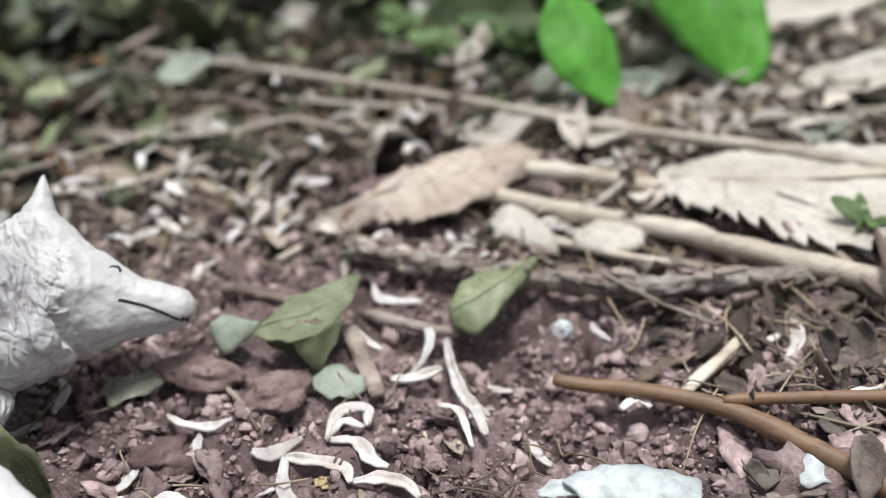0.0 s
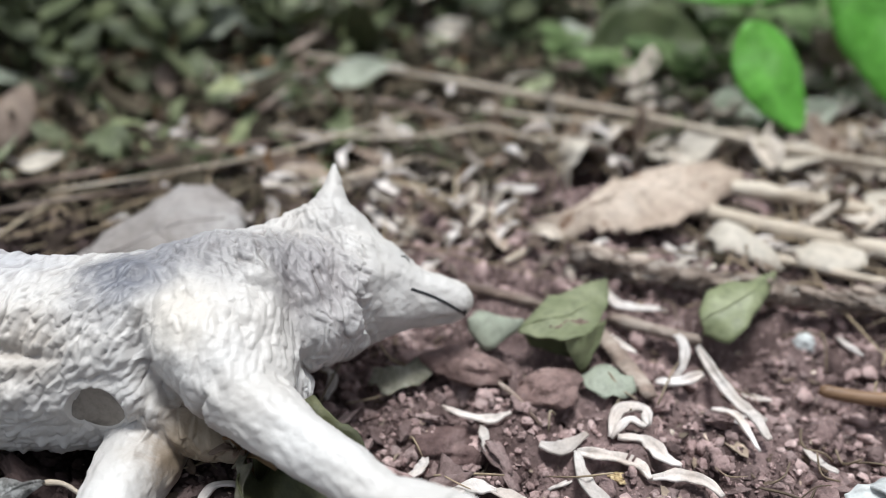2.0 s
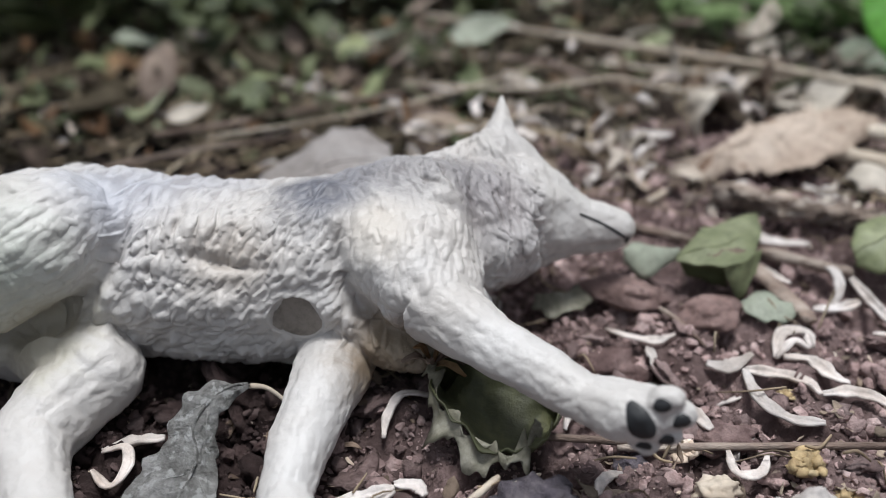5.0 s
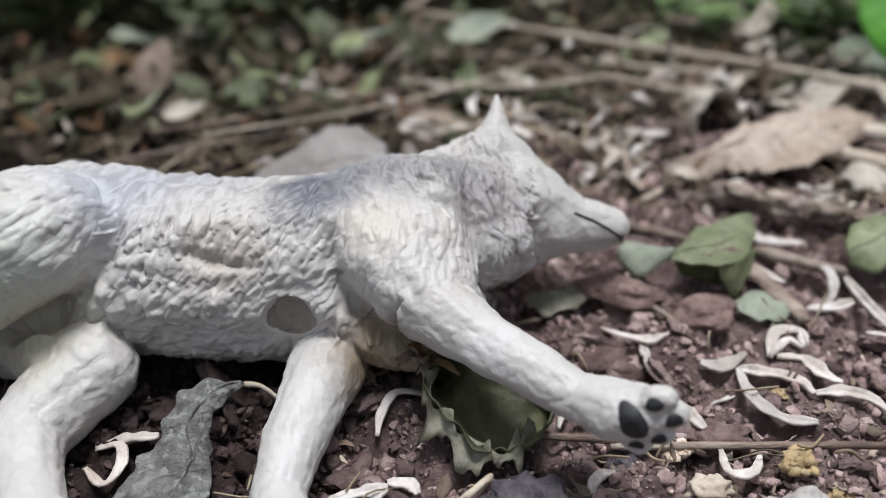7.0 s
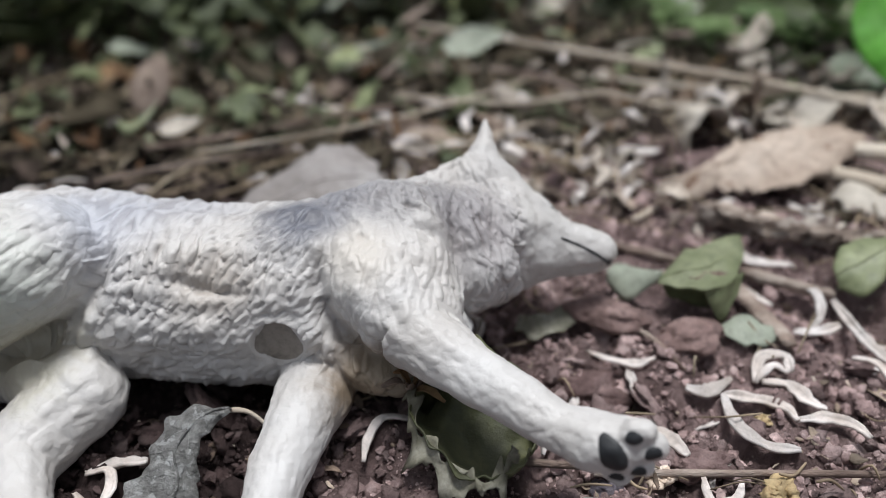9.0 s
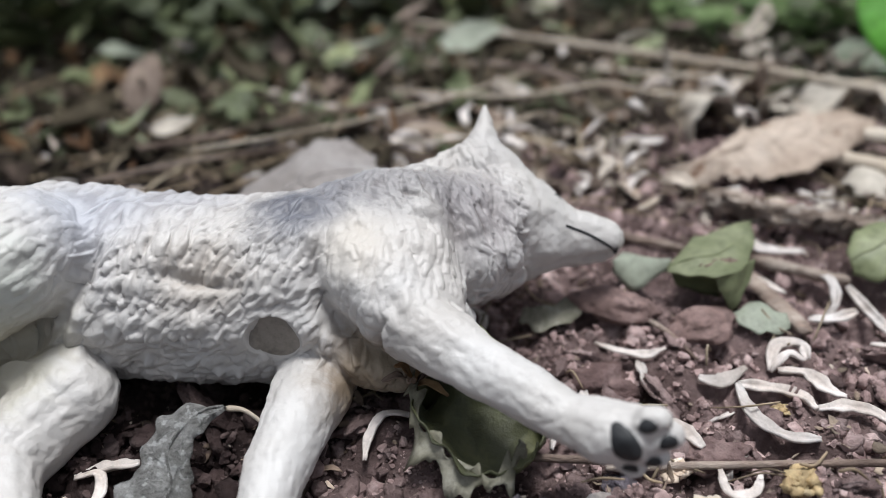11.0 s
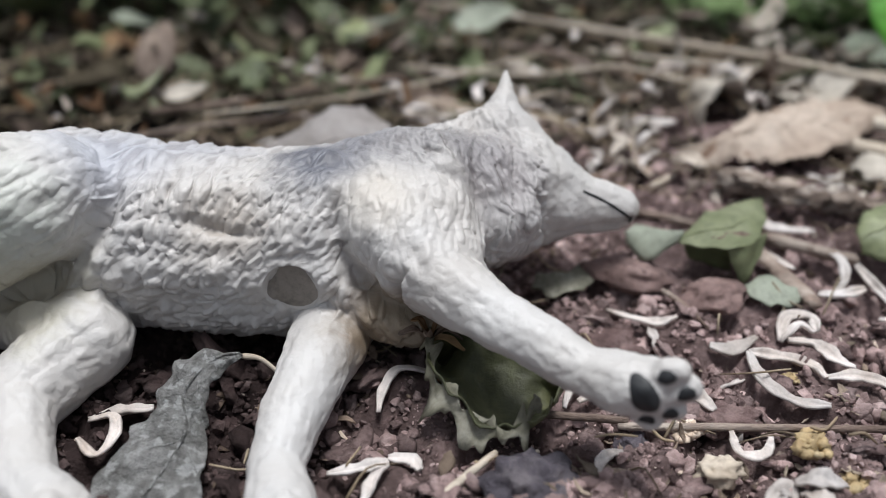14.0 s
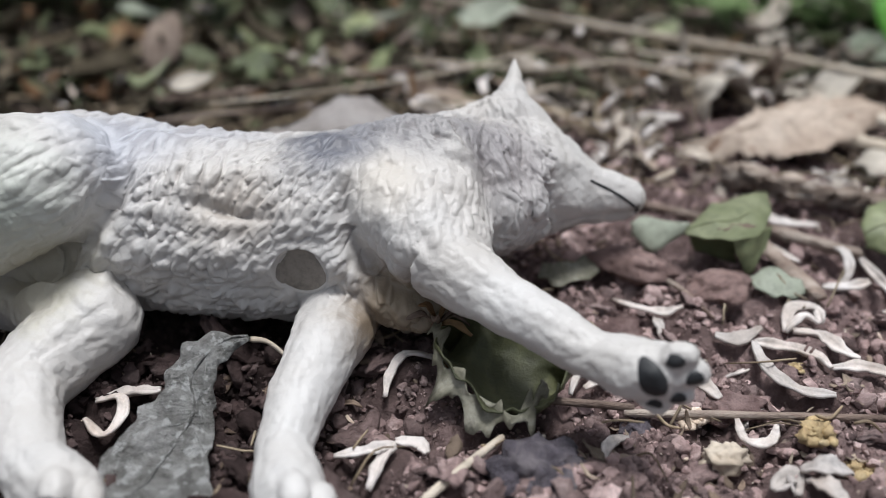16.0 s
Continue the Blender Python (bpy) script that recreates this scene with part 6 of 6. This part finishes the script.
def crumbs(name, count, box, sizes, mat, label, seed, points=12, sub=0, rough=0.5, flat=(0.45, 1.0)):
    r = random.Random(seed)
    verts, faces = [], []
    shapes = [lump(1.0, (1, 1, 0.8), rough, sub, seed + i, 1.9) if sub else shard(points, seed * 50 + i) for i in range(16)]
    for _ in range(count):
        x, y = r.uniform(*box[0]), r.uniform(*box[1])
        if petal_tree.find((x, y, 0))[2] < 0.12 and r.random() < 0.95:
            continue
        s = sizes[0] * (sizes[1] / sizes[0]) ** (r.random() ** 2.2)
        if s > 0.04 and any(a < x < b and c < y < d for a, b, c, d in LEAF_SPOTS):
            continue
        m = pose(x, y, height(x, y) + 0.25 * s, r.uniform(-50, 50), r.uniform(-50, 50), r.uniform(0, 360)) @ Matrix.Diagonal((s * r.uniform(0.7, 1.4), s, s * r.uniform(*flat), 1))
        base = len(verts)
        sv, sf = r.choice(shapes)
        verts += [m @ v for v in sv]
        faces += [tuple(base + k for k in f) for f in sf]
    thing(name, verts, faces, mat, label, "soil", base=(0, 0, 0), kind="stuff", smooth=sub > 0)


crumbs("soil_crumbs", 26000, ((-10.0, 5.5), (3.2, 9.8)), (0.013, 0.065), CRUMB, "fine crumbs of reddish-brown soil", 70, 9)
crumbs("soil_crumbs", 15000, ((-10.5, 6.0), (3.2, 11.8)), (0.025, 0.11), CRUMB, "loose angular crumbs of reddish-brown soil", 71, 22)
crumbs("soil_crumbs", 3500, ((-10.5, 6.0), (3.2, 11.8)), (0.04, 0.13), CRUMB, "rounded crumbs of reddish-brown soil", 76, 0, 2, 0.6, (0.6, 1.0))
crumbs("soil_crumbs", 260, ((-10, 6), (3.2, 10.5)), (0.12, 0.3), CRUMB, "broken flat clods of reddish-brown soil", 75, 0, 3, 0.95, (0.3, 0.6))
crumbs("soil_crumbs", 2200, ((-15, 9), (9.5, 18)), (0.05, 0.34), SHADED_CRUMB, "loose soil crumbs with the back's shade in their colour", 72, 16)
crumbs("pale_grit", 1100, ((-10, 6.5), (3.2, 10.5)), (0.012, 0.06), GRAIN, "scattered pale grit on the soil", 73, 12)


def flakes(name, count, box, sizes, mat, label, seed, keep=None, lift=0.05, tilt=35):
    """Torn bits of leaf and bark, too many to count, joined."""
    r = random.Random(seed)
    verts, faces = [], []
    shapes = [free_leaf(1.0, r.uniform(0.12, 0.5), r.uniform(-1.4, 1.4), r.uniform(-0.8, 0.8), 6, 5, seed + i, crumple=0.14, thick=0.035, point=0.6, fold=r.uniform(-0.3, 0.4)) for i in range(12)]
    while count > 0:
        x, y = r.uniform(*box[0]), r.uniform(*box[1])
        if (keep and not keep(x, y)) or not bare(x, y):
            continue
        count -= 1
        k = sizes[0] * (sizes[1] / sizes[0]) ** (r.random() ** 1.5)
        m = pose(x, y, height(x, y) + lift * r.random(), r.uniform(-tilt, tilt), r.uniform(-tilt, tilt), r.uniform(0, 360)) @ Matrix.Diagonal((k, k, k, 1))
        base = len(verts)
        sv, sf = r.choice(shapes)
        verts += [m @ v for v in sv]
        faces += [tuple(base + q for q in f) for f in sf]
    thing(name, verts, faces, mat, label, "litter", base=(0, 0, 0), kind="stuff")


def littered(x, y):
    """Where leaf litter hides the soil: behind the bare patch and beside it."""
    return y > (11.0 if x < 0.5 else 9.4) + 1.2 * noise.noise((0.6 * x, 0.6 * y, 4)) or x > 2.7 + 0.5 * noise.noise((y, x, 1))


def strands(name, count, box, mat, label, seed, keep=None, size=(0.5, 2.0), r0=0.02):
    r = random.Random(seed)
    verts, faces = [], []
    while count > 0:
        x, y = r.uniform(*box[0]), r.uniform(*box[1])
        if (keep and not keep(x, y)) or not bare(x, y):
            continue
        count -= 1
        L, a, c = r.uniform(*size), r.uniform(0, 2 * math.pi), r.uniform(-0.5, 0.5)
        pts = []
        for f in (0, 0.5, 1):
            px, py = x + L * f * math.cos(a + c * f), y + L * f * math.sin(a + c * f)
            pts.append((px, py, height(px, py) * 0.6 + 0.05 + r.uniform(0, 0.2)))
        sv, sf = tube(pts, r0 * r.uniform(0.6, 1.6), r0 * r.uniform(0.4, 1.2), 7, 5, 0.2)
        base = len(verts)
        verts += sv
        faces += [tuple(base + q for q in f) for f in sf]
    thing(name, verts, faces, mat, label, "litter", base=(0, 0, 0), kind="stuff")


BIT = surface("litter_bit", [(0.07, 0.047, 0.036), (0.2, 0.15, 0.115), (0.46, 0.39, 0.31)], 0.35, 9.0, 0.8, 0.7, 0.05, 0.55, 0.08, island=True, spec=0.12)
# A darker copy of BIT: the shade at the back is in its colour.
BIT_SHADED = surface("shaded_litter_bit", [(0.022, 0.018, 0.012), (0.055, 0.045, 0.03), (0.13, 0.11, 0.08)], 0.35, 9.0, 0.8, 0.7, 0.05, 0.55, 0.08, island=True, spec=0.12)
BIT_BROWN = surface("rotting_litter_bit", [(0.05, 0.036, 0.03), (0.13, 0.1, 0.085), (0.3, 0.25, 0.22)], 0.5, 9.0, 0.75, 0.8, 0.06, 0.5, 0.05, island=True, spec=0.12)
BIT_PALE = surface("pale_litter_bit", [(0.22, 0.175, 0.145), (0.46, 0.4, 0.34), (0.66, 0.6, 0.53)], 0.35, 9.0, 0.75, 0.7, 0.05, 0.4, 0.1, island=True)
BITS_GREEN = surface("green_litter_bit", [(0.07, 0.08, 0.04), (0.16, 0.18, 0.09), (0.36, 0.38, 0.27)], 0.35, 9.0, 0.7, 0.6, 0.05, 0.5, 0.12, island=True)
DRY = surface("dry_strand", [(0.11, 0.078, 0.052), (0.27, 0.21, 0.14), (0.5, 0.43, 0.32)], 0.4, 9.0, 0.7, 0.4, 0.03, 0.45, island=True)
flakes("leaf_litter", 1300, ((-3, 10), (5, 20)), (0.2, 0.9), BIT, "torn brown leaf bits and bark flakes", 81, littered, 0.2)
flakes("leaf_litter", 900, ((2.2, 8), (4.5, 9.6)), (0.2, 0.7), BIT_BROWN, "dark rotting leaf bits beside the bare soil", 88, littered, 0.12, 20)
flakes("leaf_litter", 3200, ((-18, 1), (9, 26)), (0.25, 1.1), BIT_SHADED, "dark leaf bits with the back's shade in their colour", 86, littered, 0.3, 24)
flakes("leaf_litter", 2000, ((0.5, 11), (5.5, 19)), (0.2, 0.9), BIT_PALE, "pale bleached leaf and stalk bits", 87, lambda x, y: y > 9.5 and littered(x, y), 0.3, 22)
flakes("leaf_litter", 800, ((-18, 12), (15, 30)), (0.5, 1.6), BITS_GREEN, "torn grey-green and olive leaf bits", 82, None, 0.4)
flakes("leaf_litter", 1500, ((-11, 3), (3.2, 12.0)), (0.08, 0.34), BIT, "small brown flakes strewn over the soil", 83, None, 0.06, 25)
strands("dry_grass", 260, ((-15, 0), (9, 20)), DRY, "thin dry grass strands in dark litter", 89, littered, (0.8, 3.2), 0.02)
strands("dry_grass", 420, ((0, 10), (9.4, 20)), DRY, "thin dry grass strands in the litter", 84, littered, (0.8, 3.2), 0.02)
strands("dry_grass", 70, ((2.6, 8), (5, 9.6)), DRY, "short dry strands beside the bare soil", 90, littered, (0.4, 1.6), 0.014)
strands("dry_grass", 300, ((-10, 5), (3.4, 12)), DRY, "fine rootlets and fibres on the soil", 85, None, (0.2, 0.7), 0.012)
flakes("leaf_litter", 420, ((-8.5, 1.5), (9.2, 13.5)), (0.15, 0.55), BIT_BROWN, "brown leaf and bark bits behind the toy", 91, lambda x, y: y > 9.1 + 0.5 * noise.noise((x, y, 2)), 0.15, 30)
flakes("leaf_litter", 140, ((-4.5, 1.5), (9.8, 13.5)), (0.18, 0.6), BIT_PALE, "pale curled bits behind the toy", 92, None, 0.3, 40)
strands("dry_grass", 90, ((-9, 3), (10, 15)), DRY, "long fine dry grass strands over the litter", 93, None, (1.5, 4.5), 0.014)
RUST_BIT = surface("rusty_litter_bit", [(0.09, 0.05, 0.03), (0.19, 0.11, 0.06), (0.34, 0.22, 0.12)], 0.35, 9.0, 0.75, 0.6, 0.05, 0.5, 0.1, island=True, spec=0.12)
flakes("leaf_litter", 330, ((-15, 2), (12, 20)), (0.35, 1.0), BITS_GREEN, "olive and grey-green leaf bits in the litter", 94, None, 0.4, 45)
flakes("leaf_litter", 120, ((-15, 2), (11.2, 20)), (0.3, 0.8), BIT_PALE, "cream curled bits in dark litter", 95, None, 0.35, 45)
flakes("leaf_litter", 130, ((-15, 0), (11.5, 19)), (0.3, 0.9), RUST_BIT, "rusty brown leaf bits in the litter", 96, None, 0.35, 45)
flakes("leaf_litter", 60, ((-1.3, 2.4), (9.15, 10.0)), (0.2, 0.6), BIT_PALE, "pale shredded bits beside the bark twig", 97, None, 0.12, 30)
